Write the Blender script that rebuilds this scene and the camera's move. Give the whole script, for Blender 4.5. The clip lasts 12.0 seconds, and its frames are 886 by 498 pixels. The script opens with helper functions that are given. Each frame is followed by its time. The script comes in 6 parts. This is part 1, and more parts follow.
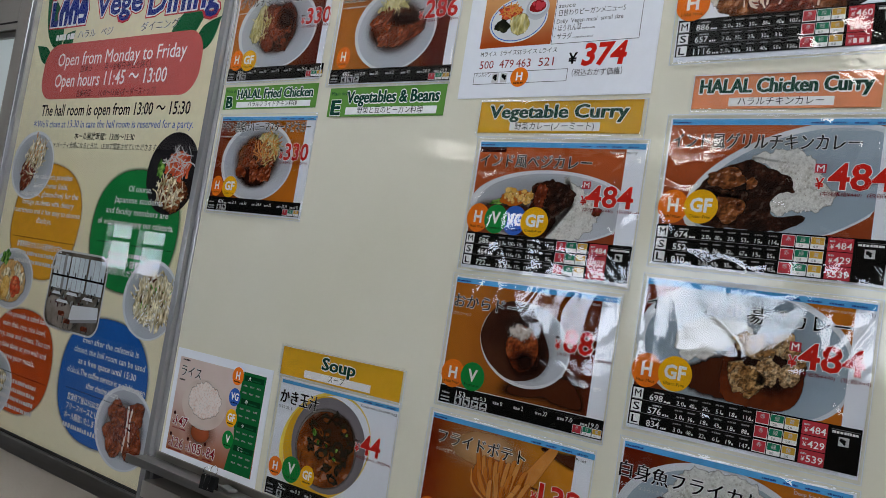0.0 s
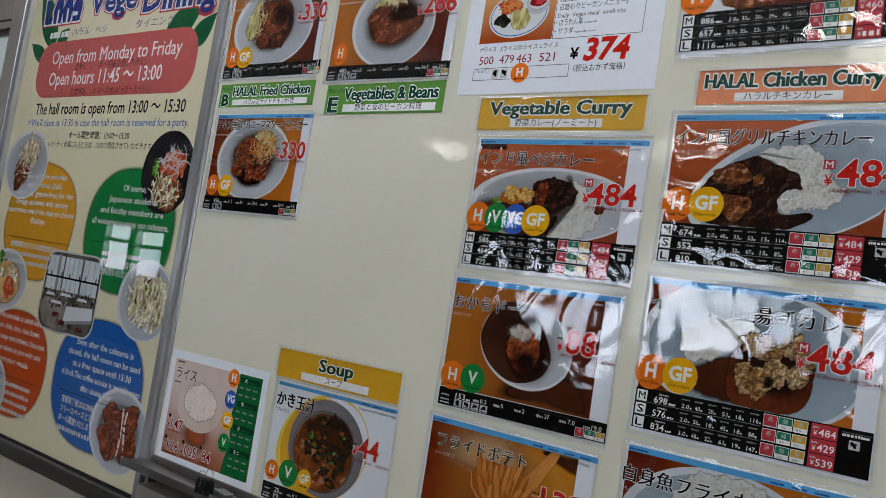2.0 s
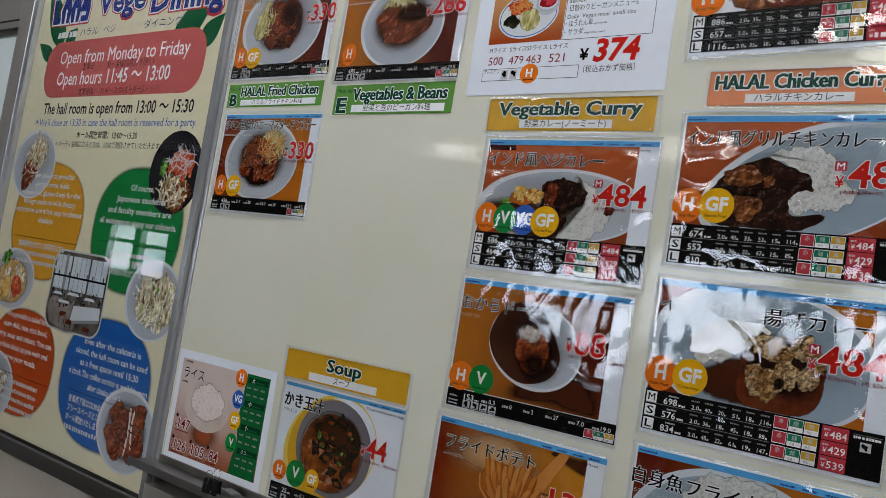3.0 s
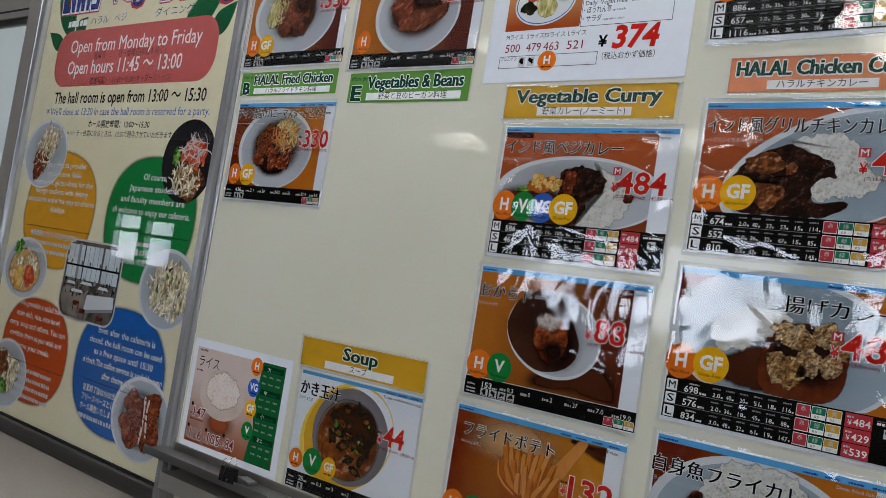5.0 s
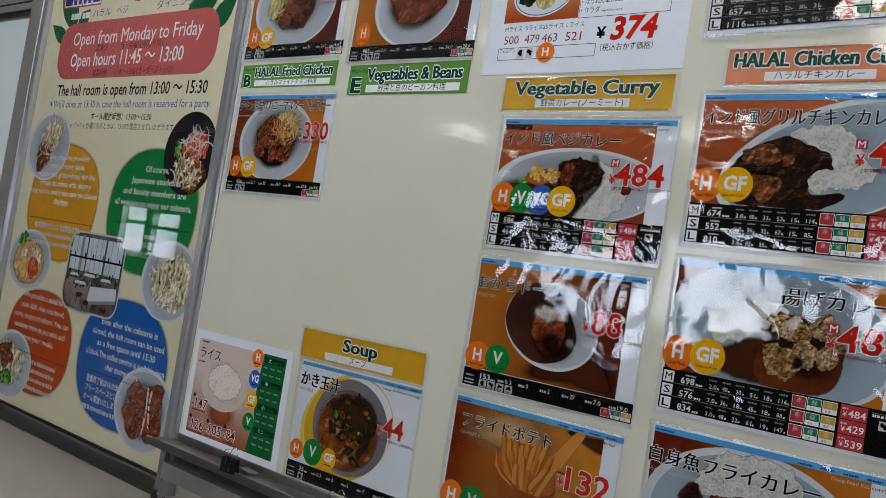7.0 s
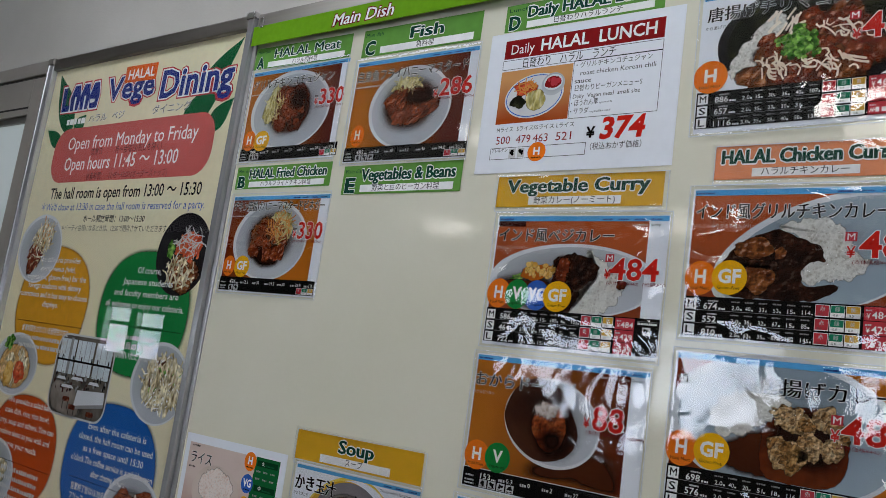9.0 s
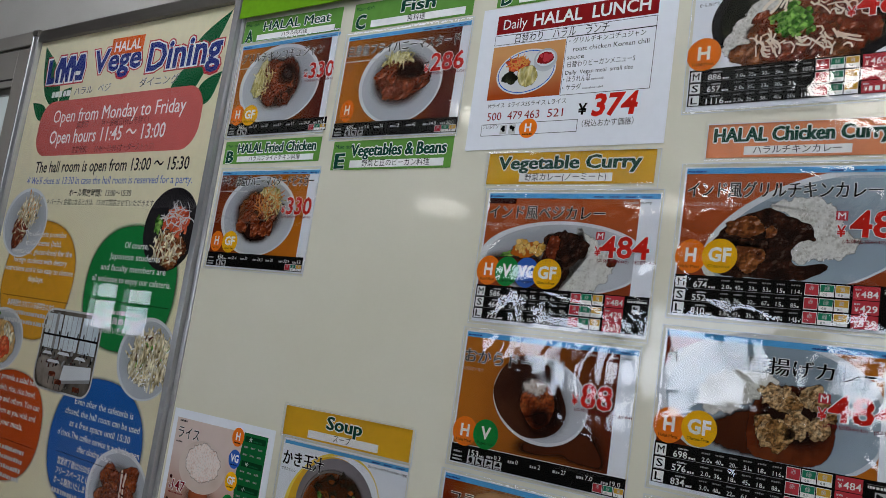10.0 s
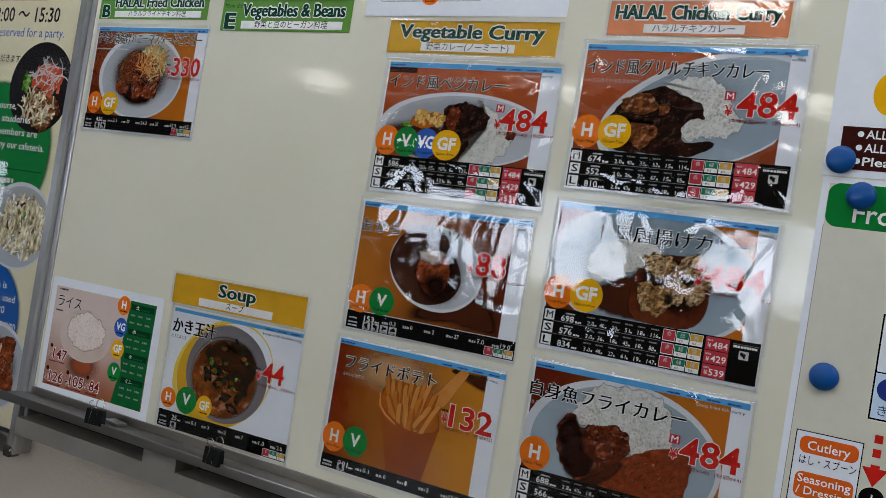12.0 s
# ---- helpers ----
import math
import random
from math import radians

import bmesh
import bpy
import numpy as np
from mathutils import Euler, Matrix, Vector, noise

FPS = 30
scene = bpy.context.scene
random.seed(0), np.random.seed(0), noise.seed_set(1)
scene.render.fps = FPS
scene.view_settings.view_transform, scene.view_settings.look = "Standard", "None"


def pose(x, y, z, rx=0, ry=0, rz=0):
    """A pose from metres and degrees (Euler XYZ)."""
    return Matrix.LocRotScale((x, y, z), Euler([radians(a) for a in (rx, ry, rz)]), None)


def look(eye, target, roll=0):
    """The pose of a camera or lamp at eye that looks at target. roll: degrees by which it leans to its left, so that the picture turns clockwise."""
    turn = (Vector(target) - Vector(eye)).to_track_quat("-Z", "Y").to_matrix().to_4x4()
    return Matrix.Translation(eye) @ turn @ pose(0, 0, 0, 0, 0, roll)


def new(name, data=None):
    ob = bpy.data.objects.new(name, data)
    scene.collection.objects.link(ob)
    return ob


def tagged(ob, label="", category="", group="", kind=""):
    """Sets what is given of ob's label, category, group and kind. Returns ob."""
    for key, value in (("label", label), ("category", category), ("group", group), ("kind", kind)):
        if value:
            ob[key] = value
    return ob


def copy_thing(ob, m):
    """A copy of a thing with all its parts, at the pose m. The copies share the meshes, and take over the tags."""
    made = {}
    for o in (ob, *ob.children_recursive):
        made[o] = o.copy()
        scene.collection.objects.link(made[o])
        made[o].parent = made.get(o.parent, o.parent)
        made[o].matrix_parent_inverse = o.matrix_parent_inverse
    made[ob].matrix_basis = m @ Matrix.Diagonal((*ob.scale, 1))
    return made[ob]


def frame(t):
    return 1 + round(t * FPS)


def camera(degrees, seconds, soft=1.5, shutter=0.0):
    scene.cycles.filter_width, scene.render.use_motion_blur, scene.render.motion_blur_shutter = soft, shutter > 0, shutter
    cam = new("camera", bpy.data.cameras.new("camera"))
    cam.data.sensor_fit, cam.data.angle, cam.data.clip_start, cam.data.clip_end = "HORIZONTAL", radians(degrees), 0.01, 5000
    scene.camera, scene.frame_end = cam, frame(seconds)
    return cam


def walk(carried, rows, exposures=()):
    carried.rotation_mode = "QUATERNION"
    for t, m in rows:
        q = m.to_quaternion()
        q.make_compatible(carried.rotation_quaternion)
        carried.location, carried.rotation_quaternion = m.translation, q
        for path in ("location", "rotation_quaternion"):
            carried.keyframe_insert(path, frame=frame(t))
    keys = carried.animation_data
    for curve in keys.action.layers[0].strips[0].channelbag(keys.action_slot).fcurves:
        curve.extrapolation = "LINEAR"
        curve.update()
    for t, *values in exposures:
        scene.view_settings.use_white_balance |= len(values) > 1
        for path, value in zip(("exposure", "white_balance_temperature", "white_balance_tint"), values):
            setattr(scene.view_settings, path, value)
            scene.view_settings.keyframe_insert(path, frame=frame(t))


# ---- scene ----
cam = camera(56.3, 12.0, soft=0.85)
PATH = [
    (0, (0.814, -1.119, 1.311), (-0.391, 0.473, 1.43), 9.1),
    (0.5, (0.809, -1.108, 1.311), (-0.392, 0.488, 1.431), 9.1),
    (1, (0.809, -1.102, 1.313), (-0.392, 0.493, 1.429), 9.0),
    (1.5, (0.806, -1.098, 1.311), (-0.397, 0.496, 1.429), 9.0),
    (2, (0.798, -1.097, 1.311), (-0.406, 0.496, 1.431), 9.0),
    (2.5, (0.797, -1.104, 1.311), (-0.41, 0.486, 1.432), 9.1),
    (3, (0.791, -1.102, 1.309), (-0.419, 0.485, 1.43), 9.2),
    (3.2, (0.79, -1.101, 1.31), (-0.422, 0.487, 1.424), 9.2),
    (4.8, (0.779, -1.115, 1.307), (-0.438, 0.469, 1.405), 9.1),
    (5, (0.772, -1.113, 1.304), (-0.443, 0.473, 1.398), 9.1),
    (5.5, (0.766, -1.115, 1.303), (-0.451, 0.47, 1.393), 9.2),
    (6, (0.768, -1.112, 1.304), (-0.451, 0.472, 1.381), 9.3),
    (6.5, (0.774, -1.119, 1.303), (-0.444, 0.466, 1.376), 9.3),
    (7, (0.784, -1.108, 1.306), (-0.441, 0.471, 1.378), 9.1),
    (7.5, (0.787, -1.116, 1.31), (-0.45, 0.439, 1.543), 8.1),
    (7.7, (0.782, -1.118, 1.31), (-0.453, 0.436, 1.548), 8.1),
    (9.3, (0.768, -1.124, 1.304), (-0.436, 0.443, 1.612), 8.3),
    (9.5, (0.765, -1.119, 1.303), (-0.435, 0.456, 1.581), 8.4),
    (10, (0.766, -1.119, 1.303), (-0.42, 0.471, 1.56), 8.5),
    (10.5, (0.765, -1.119, 1.299), (-0.378, 0.505, 1.535), 9.2),
    (11, (0.755, -1.1, 1.29), (-0.251, 0.627, 1.368), 9.2),
    (11.5, (0.744, -1.119, 1.294), (-0.2, 0.644, 1.33), 9.2),
    (12, (0.743, -1.137, 1.28), (-0.169, 0.643, 1.3), 9.2),
]
walk(cam, [(t, look(eye, target, roll)) for t, eye, target, roll in PATH],
     exposures=[(0.0, -0.41), (7.0, -0.41), (7.6, -0.45), (10.0, -0.48), (11.0, -0.38), (12.0, -0.4)])

# ---- world and lights: daylight through the windows behind, downlights and added fill panels in the ceiling ----
world = bpy.data.worlds.new("world")
world.use_nodes = True
sky = world.node_tree.nodes.new("ShaderNodeTexSky")
sky.sky_type, sky.sun_disc = "NISHITA", False
sky.sun_elevation, sky.sun_rotation = radians(38), radians(200)
world.node_tree.links.new(sky.outputs[0], world.node_tree.nodes["Background"].inputs[0])
world.node_tree.nodes["Background"].inputs[1].default_value = 0.1
scene.world = world
WINDOW_LIGHT = 10.5     # bright overcast daylight outside the panes
PANEL_LIGHT = 7.2      # long fill panels near the wall, added out of view
DOWN_LIGHT = 16.0       # square downlights further into the room


# ---- materials ----
def srgb(h):
    """Linear colour from a hex string."""
    c = [int(h[i:i + 2], 16) / 255 for i in (0, 2, 4)]
    return tuple(v / 12.92 if v <= 0.04045 else ((v + 0.055) / 1.055) ** 2.4 for v in c) + (1.0,)


def base_material(name):
    m = bpy.data.materials.new(name)
    m.use_nodes = True
    nt = m.node_tree
    return m, nt, nt.nodes["Principled BSDF"]


def coords(nt, stretch=(1, 1, 1), shift=True):
    """Object coordinates, shifted by each object's own random number."""
    tc = nt.nodes.new("ShaderNodeTexCoord")
    mp = nt.nodes.new("ShaderNodeMapping")
    mp.inputs["Scale"].default_value = stretch
    nt.links.new(tc.outputs["Object"], mp.inputs["Vector"])
    if shift:
        oi = nt.nodes.new("ShaderNodeObjectInfo")
        mul = nt.nodes.new("ShaderNodeMath")
        mul.operation = "MULTIPLY"
        mul.inputs[1].default_value = 7.0
        nt.links.new(oi.outputs["Random"], mul.inputs[0])
        nt.links.new(mul.outputs[0], mp.inputs["Location"])
    return mp.outputs[0]


def noise_tex(nt, vec, scale, detail=4, rough=0.55):
    n = nt.nodes.new("ShaderNodeTexNoise")
    n.inputs["Scale"].default_value, n.inputs["Detail"].default_value = scale, detail
    n.inputs["Roughness"].default_value = rough
    nt.links.new(vec, n.inputs["Vector"])
    return n.outputs["Fac"]


def ramp(nt, fac, stops):
    r = nt.nodes.new("ShaderNodeValToRGB")
    while len(r.color_ramp.elements) < len(stops):
        r.color_ramp.elements.new(0.5)
    for e, (p, c) in zip(r.color_ramp.elements, stops):
        e.position, e.color = p, c if not isinstance(c, str) else srgb(c)
    nt.links.new(fac, r.inputs[0])
    return r.outputs[0]


def bump(nt, bsdf, height, strength, distance):
    b = nt.nodes.new("ShaderNodeBump")
    b.inputs["Strength"].default_value, b.inputs["Distance"].default_value = strength, distance
    nt.links.new(height, b.inputs["Height"])
    nt.links.new(b.outputs[0], bsdf.inputs["Normal"])


def ink(name, colour, rough=0.8, vary=0.06):
    """Printed ink on paper: one colour with faint unevenness."""
    m, nt, b = base_material(name)
    c = srgb(colour)
    f = noise_tex(nt, coords(nt), 60, 3)
    lo = tuple(v * (1 - vary) for v in c[:3]) + (1,)
    hi = tuple(min(1, v * (1 + vary)) for v in c[:3]) + (1,)
    nt.links.new(ramp(nt, f, [(0.3, lo), (0.7, hi)]), b.inputs["Base Color"])
    b.inputs["Roughness"].default_value = rough
    b.inputs["Specular IOR Level"].default_value = 0.04
    return m


def photo(name, stops, scale, detail=5, cells=0.0, stretch=(1, 1, 1), rough=0.8, edge=0.0, inner=0.55, soft=0.0, ragged=0.5, relief=0.0, shine=0.0):
    """A patch of a printed photograph: mottled through several colours, with grains where cells is set and lumps where relief is set."""
    m, nt, b = base_material(name)
    v = coords(nt, stretch)
    f = noise_tex(nt, v, scale, detail, 0.62)
    if cells:
        vo = nt.nodes.new("ShaderNodeTexVoronoi")
        vo.inputs["Scale"].default_value = cells
        nt.links.new(v, vo.inputs["Vector"])
        mx = nt.nodes.new("ShaderNodeMath")
        mx.operation = "MULTIPLY_ADD"
        mx.inputs[1].default_value = 0.45
        nt.links.new(vo.outputs["Distance"], mx.inputs[0])
        half = nt.nodes.new("ShaderNodeMath")
        half.operation = "MULTIPLY_ADD"
        half.inputs[1].default_value, half.inputs[2].default_value = 0.8, -0.06
        nt.links.new(f, half.inputs[0])
        nt.links.new(half.outputs[0], mx.inputs[2])
        f = mx.outputs[0]
    colour = ramp(nt, f, stops)
    if relief:      # the food in the photograph is lumpy: ink follows the slope of each lump
        step, diff = nt.nodes.new("ShaderNodeVectorMath"), nt.nodes.new("ShaderNodeMath")
        step.operation, diff.operation = "ADD", "SUBTRACT"
        step.inputs[1].default_value = (-0.12 / scale, 0, 0.16 / scale)
        nt.links.new(v, step.inputs[0])
        lumps = noise_tex(nt, v, scale * 1.5, 3, 0.5)
        nt.links.new(lumps, diff.inputs[0])
        nt.links.new(noise_tex(nt, step.outputs[0], scale * 1.5, 3, 0.5), diff.inputs[1])
        tone, mul = nt.nodes.new("ShaderNodeMapRange"), nt.nodes.new("ShaderNodeMix")
        tone.inputs["From Min"].default_value, tone.inputs["From Max"].default_value = -0.12, 0.12
        tone.inputs["To Min"].default_value, tone.inputs["To Max"].default_value = 1 - relief, 1 + relief
        nt.links.new(diff.outputs[0], tone.inputs["Value"])
        mul.data_type, mul.blend_type = "RGBA", "MULTIPLY"
        mul.inputs["Factor"].default_value = 1.0
        nt.links.new(colour, mul.inputs[6])
        nt.links.new(tone.outputs[0], mul.inputs[7])
        colour = mul.outputs[2]
        if shine:
            spot, mix = nt.nodes.new("ShaderNodeMapRange"), nt.nodes.new("ShaderNodeMix")
            spot.interpolation_type = "SMOOTHSTEP"
            spot.inputs["From Min"].default_value, spot.inputs["From Max"].default_value = 0.075, 0.13
            spot.inputs["To Max"].default_value = shine
            nt.links.new(diff.outputs[0], spot.inputs["Value"])
            mix.data_type = "RGBA"
            nt.links.new(spot.outputs[0], mix.inputs[0])
            nt.links.new(colour, mix.inputs[6])
            mix.inputs[7].default_value = srgb("e6d6c4")
            colour = mix.outputs[2]
    if edge:        # the photographed piece turns away from the light towards its rim
        tc, sub, ln = (nt.nodes.new(n) for n in ("ShaderNodeTexCoord", "ShaderNodeVectorMath", "ShaderNodeVectorMath"))
        sub.operation, ln.operation = "MULTIPLY_ADD", "LENGTH"
        sub.inputs[1].default_value, sub.inputs[2].default_value = (2, 0, 2), (-1, 0, -1.15)
        nt.links.new(tc.outputs["Generated"], sub.inputs[0])
        nt.links.new(sub.outputs[0], ln.inputs[0])
        mr, mul = nt.nodes.new("ShaderNodeMapRange"), nt.nodes.new("ShaderNodeMix")
        mr.interpolation_type = "SMOOTHSTEP"
        mr.inputs["From Min"].default_value, mr.inputs["From Max"].default_value = inner, 1.1
        mr.inputs["To Min"].default_value, mr.inputs["To Max"].default_value = (1.0, 1.0 - edge) if edge > 0 else (1.0 + edge, 1.0)
        nt.links.new(ln.outputs["Value"], mr.inputs["Value"])
        mul.data_type, mul.blend_type = "RGBA", "MULTIPLY"
        mul.inputs["Factor"].default_value = 1.0
        nt.links.new(colour, mul.inputs[6])
        nt.links.new(mr.outputs[0], mul.inputs[7])
        colour = mul.outputs[2]
    nt.links.new(colour, b.inputs["Base Color"])
    b.inputs["Roughness"].default_value = rough
    b.inputs["Specular IOR Level"].default_value = 0.04
    if soft:
        soft_rim(nt, b, soft, ragged)
    return m


def soft_rim(nt, b, soft, ragged):
    """The print runs out towards the rim of its patch, softly and unevenly: each patch carries its own cover, 1 inside and 0 at the rim."""
    at, uneven, mr = (nt.nodes.new(n) for n in ("ShaderNodeAttribute", "ShaderNodeMath", "ShaderNodeMapRange"))
    at.attribute_name = "cover"
    uneven.operation = "MULTIPLY_ADD"
    uneven.inputs[1].default_value = -ragged * 1.6
    nt.links.new(noise_tex(nt, coords(nt), 120, 4, 0.6), uneven.inputs[0])
    nt.links.new(at.outputs["Fac"], uneven.inputs[2])
    mr.interpolation_type = "SMOOTHSTEP"
    mid = 0.5 - ragged * 0.8
    mr.inputs["From Min"].default_value, mr.inputs["From Max"].default_value = mid - soft / 2, mid + soft / 2
    nt.links.new(uneven.outputs[0], mr.inputs["Value"])
    nt.links.new(mr.outputs[0], b.inputs["Alpha"])


def soft_ink(name, colour):
    """A flat printed shape with a soft edge."""
    m = ink(name, colour)
    soft_rim(m.node_tree, m.node_tree.nodes["Principled BSDF"], 0.9, 0.0)
    return m


def fade(name, a, b_, axis, start, end, grain=0.12):
    """A printed photograph's background that runs from one colour to another across the card."""
    m, nt, b = base_material(name)
    v = coords(nt, shift=False)
    sep = nt.nodes.new("ShaderNodeSeparateXYZ")
    nt.links.new(v, sep.inputs[0])
    mr = nt.nodes.new("ShaderNodeMapRange")
    mr.inputs["From Min"].default_value, mr.inputs["From Max"].default_value = start, end
    nt.links.new(sep.outputs[axis], mr.inputs["Value"])
    n = noise_tex(nt, coords(nt), 9, 3)
    ad = nt.nodes.new("ShaderNodeMath")
    ad.operation = "MULTIPLY_ADD"
    ad.inputs[1].default_value = grain * 6
    nt.links.new(n, ad.inputs[0])
    sb = nt.nodes.new("ShaderNodeMath")
    sb.operation = "SUBTRACT"
    sb.inputs[1].default_value = grain * 3
    nt.links.new(mr.outputs[0], ad.inputs[2])
    nt.links.new(ad.outputs[0], sb.inputs[0])
    nt.links.new(ramp(nt, sb.outputs[0], [(0.0, a), (1.0, b_)]), b.inputs["Base Color"])
    b.inputs["Roughness"].default_value = 0.45
    b.inputs["Specular IOR Level"].default_value = 0.04
    return m


def clear_film(name, rough, ior=1.5, ripple=0.0):
    """Clear plastic: light passes, and the surface mirrors more at a glance, after Schlick."""
    m, nt, b = base_material(name)
    nt.nodes.remove(b)
    tr, gl = nt.nodes.new("ShaderNodeBsdfTransparent"), nt.nodes.new("ShaderNodeBsdfGlossy")
    gl.inputs["Roughness"].default_value = rough
    lw, pw, sc, mx = (nt.nodes.new(n) for n in ("ShaderNodeLayerWeight", "ShaderNodeMath", "ShaderNodeMath", "ShaderNodeMixShader"))
    lw.inputs["Blend"].default_value = 0.5
    if ripple:
        bp = nt.nodes.new("ShaderNodeBump")
        bp.inputs["Strength"].default_value, bp.inputs["Distance"].default_value = 1.0, ripple
        both = nt.nodes.new("ShaderNodeMath")
        both.operation, both.inputs[1].default_value = "MULTIPLY_ADD", 0.75
        nt.links.new(noise_tex(nt, coords(nt), 430, 2, 0.6), both.inputs[0])
        nt.links.new(noise_tex(nt, coords(nt, (1.5, 1, 0.6)), 110, 1, 0.5), both.inputs[2])
        nt.links.new(both.outputs[0], bp.inputs["Height"])
        nt.links.new(bp.outputs[0], gl.inputs["Normal"])
    pw.operation, sc.operation = "POWER", "MULTIPLY_ADD"
    pw.inputs[1].default_value = 5.0
    f0 = ((ior - 1) / (ior + 1)) ** 2
    sc.inputs[1].default_value, sc.inputs[2].default_value = 1 - f0, f0
    nt.links.new(lw.outputs["Facing"], pw.inputs[0])
    nt.links.new(pw.outputs[0], sc.inputs[0])
    nt.links.new(sc.outputs[0], mx.inputs[0])
    nt.links.new(tr.outputs[0], mx.inputs[1])
    nt.links.new(gl.outputs[0], mx.inputs[2])
    nt.links.new(mx.outputs[0], nt.nodes["Material Output"].inputs[0])
    return m


def painted(name, lo, hi, scale, rough, grain=400, depth=0.0004, strength=0.3):
    """Painted wall or panel: two-scale mottling and a fine relief."""
    m, nt, b = base_material(name)
    v = coords(nt, shift=False)
    nt.links.new(ramp(nt, noise_tex(nt, v, scale, 6), [(0.3, lo), (0.7, hi)]), b.inputs["Base Color"])
    b.inputs["Roughness"].default_value = rough
    bump(nt, b, noise_tex(nt, v, grain, 3), strength, depth)
    return m


def metal(name, lo, hi, rough, stretch=(1, 1, 1), body=1.0):
    m, nt, b = base_material(name)
    f = noise_tex(nt, coords(nt, stretch), 40, 5)
    nt.links.new(ramp(nt, f, [(0.3, lo), (0.7, hi)]), b.inputs["Base Color"])
    b.inputs["Metallic"].default_value, b.inputs["Roughness"].default_value = body, rough
    return m


def plastic(name, colour, rough=0.35):
    m, nt, b = base_material(name)
    c = srgb(colour)
    f = noise_tex(nt, coords(nt), 120, 3)
    nt.links.new(ramp(nt, f, [(0.3, tuple(v * 0.9 for v in c[:3]) + (1,)), (0.7, c)]), b.inputs["Base Color"])
    b.inputs["Roughness"].default_value = rough
    b.inputs["Specular IOR Level"].default_value = 0.3
    return m


def glow(name, colour, strength, base=0.8):
    m, nt, b = base_material(name)
    b.inputs["Base Color"].default_value = (base, base, base, 1)
    b.inputs["Emission Color"].default_value = srgb(colour)
    b.inputs["Emission Strength"].default_value = strength
    return m


def sky_backdrop():
    """Overcast sky with darker trees and houses across it."""
    m = glow("overcast_sky", "cfe0ff", WINDOW_LIGHT)
    nt = m.node_tree
    f = noise_tex(nt, coords(nt, (1.6, 1, 0.7), False), 1.7, 5, 0.6)
    nt.links.new(ramp(nt, f, [(0.28, "8894a2"), (0.4, "ccdaee"), (0.6, "ecf3ff")]), nt.nodes["Principled BSDF"].inputs["Emission Color"])
    return m


def whiteboard_material():
    """Cream enamelled steel: glossy, with a faint orange-peel ripple and smears."""
    m, nt, b = base_material("cream_enamel")
    v = coords(nt, shift=False)
    nt.links.new(ramp(nt, noise_tex(nt, v, 3.0, 6), [(0.3, "e2dec9"), (0.7, "e8e4d2")]), b.inputs["Base Color"])
    nt.links.new(ramp(nt, noise_tex(nt, v, 6.0, 5), [(0.3, (0.014, 0.014, 0.014, 1)), (0.75, (0.028, 0.028, 0.028, 1))]), b.inputs["Roughness"])
    bump(nt, b, noise_tex(nt, v, 120, 1, 0.5), 1.0, 0.00013)
    return m


CREAM = whiteboard_material()
WALL = painted("wall_paint", "b6b2ab", "c4c0b9", 2.5, 0.85, 160, 0.0012, 0.5)
WALL_BRIGHT = painted("brightened_wall_plaster", "cbbfae", "d8cdbe", 2.5, 0.9, 140, 0.0015, 0.7)
CEIL = painted("ceiling_board", "dcdad4", "e4e2dd", 6, 0.9)
FLOORM = painted("vinyl_floor", "4c4740", "5a544c", 3, 0.35)
BACKWALL = painted("back_wall_panelling", "3a3530", "45403a", 2.5, 0.7)
DOORM = painted("door_paint", "8d8780", "979189", 4, 0.45)
DARKGAP = plastic("dark_gap", "221f1d", 0.7)
# one aluminium in a lit and a shaded colour: light stiles, dark rails
ALU = metal("aluminium", "b5b5b6", "cdcdce", 0.25, (1, 1, 0.05), 0.6)
ALU_SHADED = metal("aluminium_shaded", "837e78", "97928c", 0.38, (0.05, 1, 1))
TRAYM = metal("tray_aluminium", "a19f9b", "bfbdb8", 0.3, (0.05, 1, 1))
APRON = painted("box_grey", "9a948c", "a7a199", 8, 0.45)
CAPM = plastic("corner_cap_plastic", "3b332f", 0.4)
STEEL = metal("bright_steel", "c9c9c9", "efefef", 0.15)
BLACKP = plastic("clip_black", "030303", 0.7)
MAGBLUE = plastic("magnet_blue", "0d5096", 0.28)
PAPER = ink("paper_white", "eceff5", 0.6, 0.015)
POSTER = ink("poster_cream", "e9e0be", 0.7, 0.03)
FILM = clear_film("laminate_film", 0.016, 1.9, 0.000032)
POUCH = plastic("edge_glint_plastic", "dfe4ea", 0.18)
ACRYL = clear_film("acrylic_sheet", 0.012, 1.65)
# door pane: emits by itself, standing in for brightness behind the glass
GLASSDOOR = glow("glowing_frosted_glass", "c4d6d6", 0.42, 0.4)
SKYGLOW = sky_backdrop()
PANEL = glow("fill_diffuser", "e9eff8", PANEL_LIGHT)
DOWNLIGHT = glow("downlight_diffuser", "fffaf2", DOWN_LIGHT)

INK = {k: ink("ink_" + k, v) for k, v in dict(
    black="080706", white="f4f4f2", red="d2261c", darkred="8c1a1c", strip="58a9e0", green="659a45", lime="6fa31f",
    deepgreen="0f7a33", navy="27357f", gold="e3ae2b", salmon="ee9668", textgreen="174536", badge_orange="f07a1c",
    badge_green="17853a", badge_blue="3263bd", badge_gold="f0b414", cherry="c43a44", teal="1f7d5e", mustard="d6a63c", pill="cb6560",
    blob_gold="dd9e2c", blob_green="1c8040", blob_red="d85a24", blob_blue="2a6fc4", grey="8f8f8f", palegrey="c9c9c9", brown="3b1713",
    orange="e2611c", leaf="17603a", leafdark="0a3c22", tablegreen="156434", paleblue="cfe0f2", lemon="efd35a", wine="7a1620").items()}

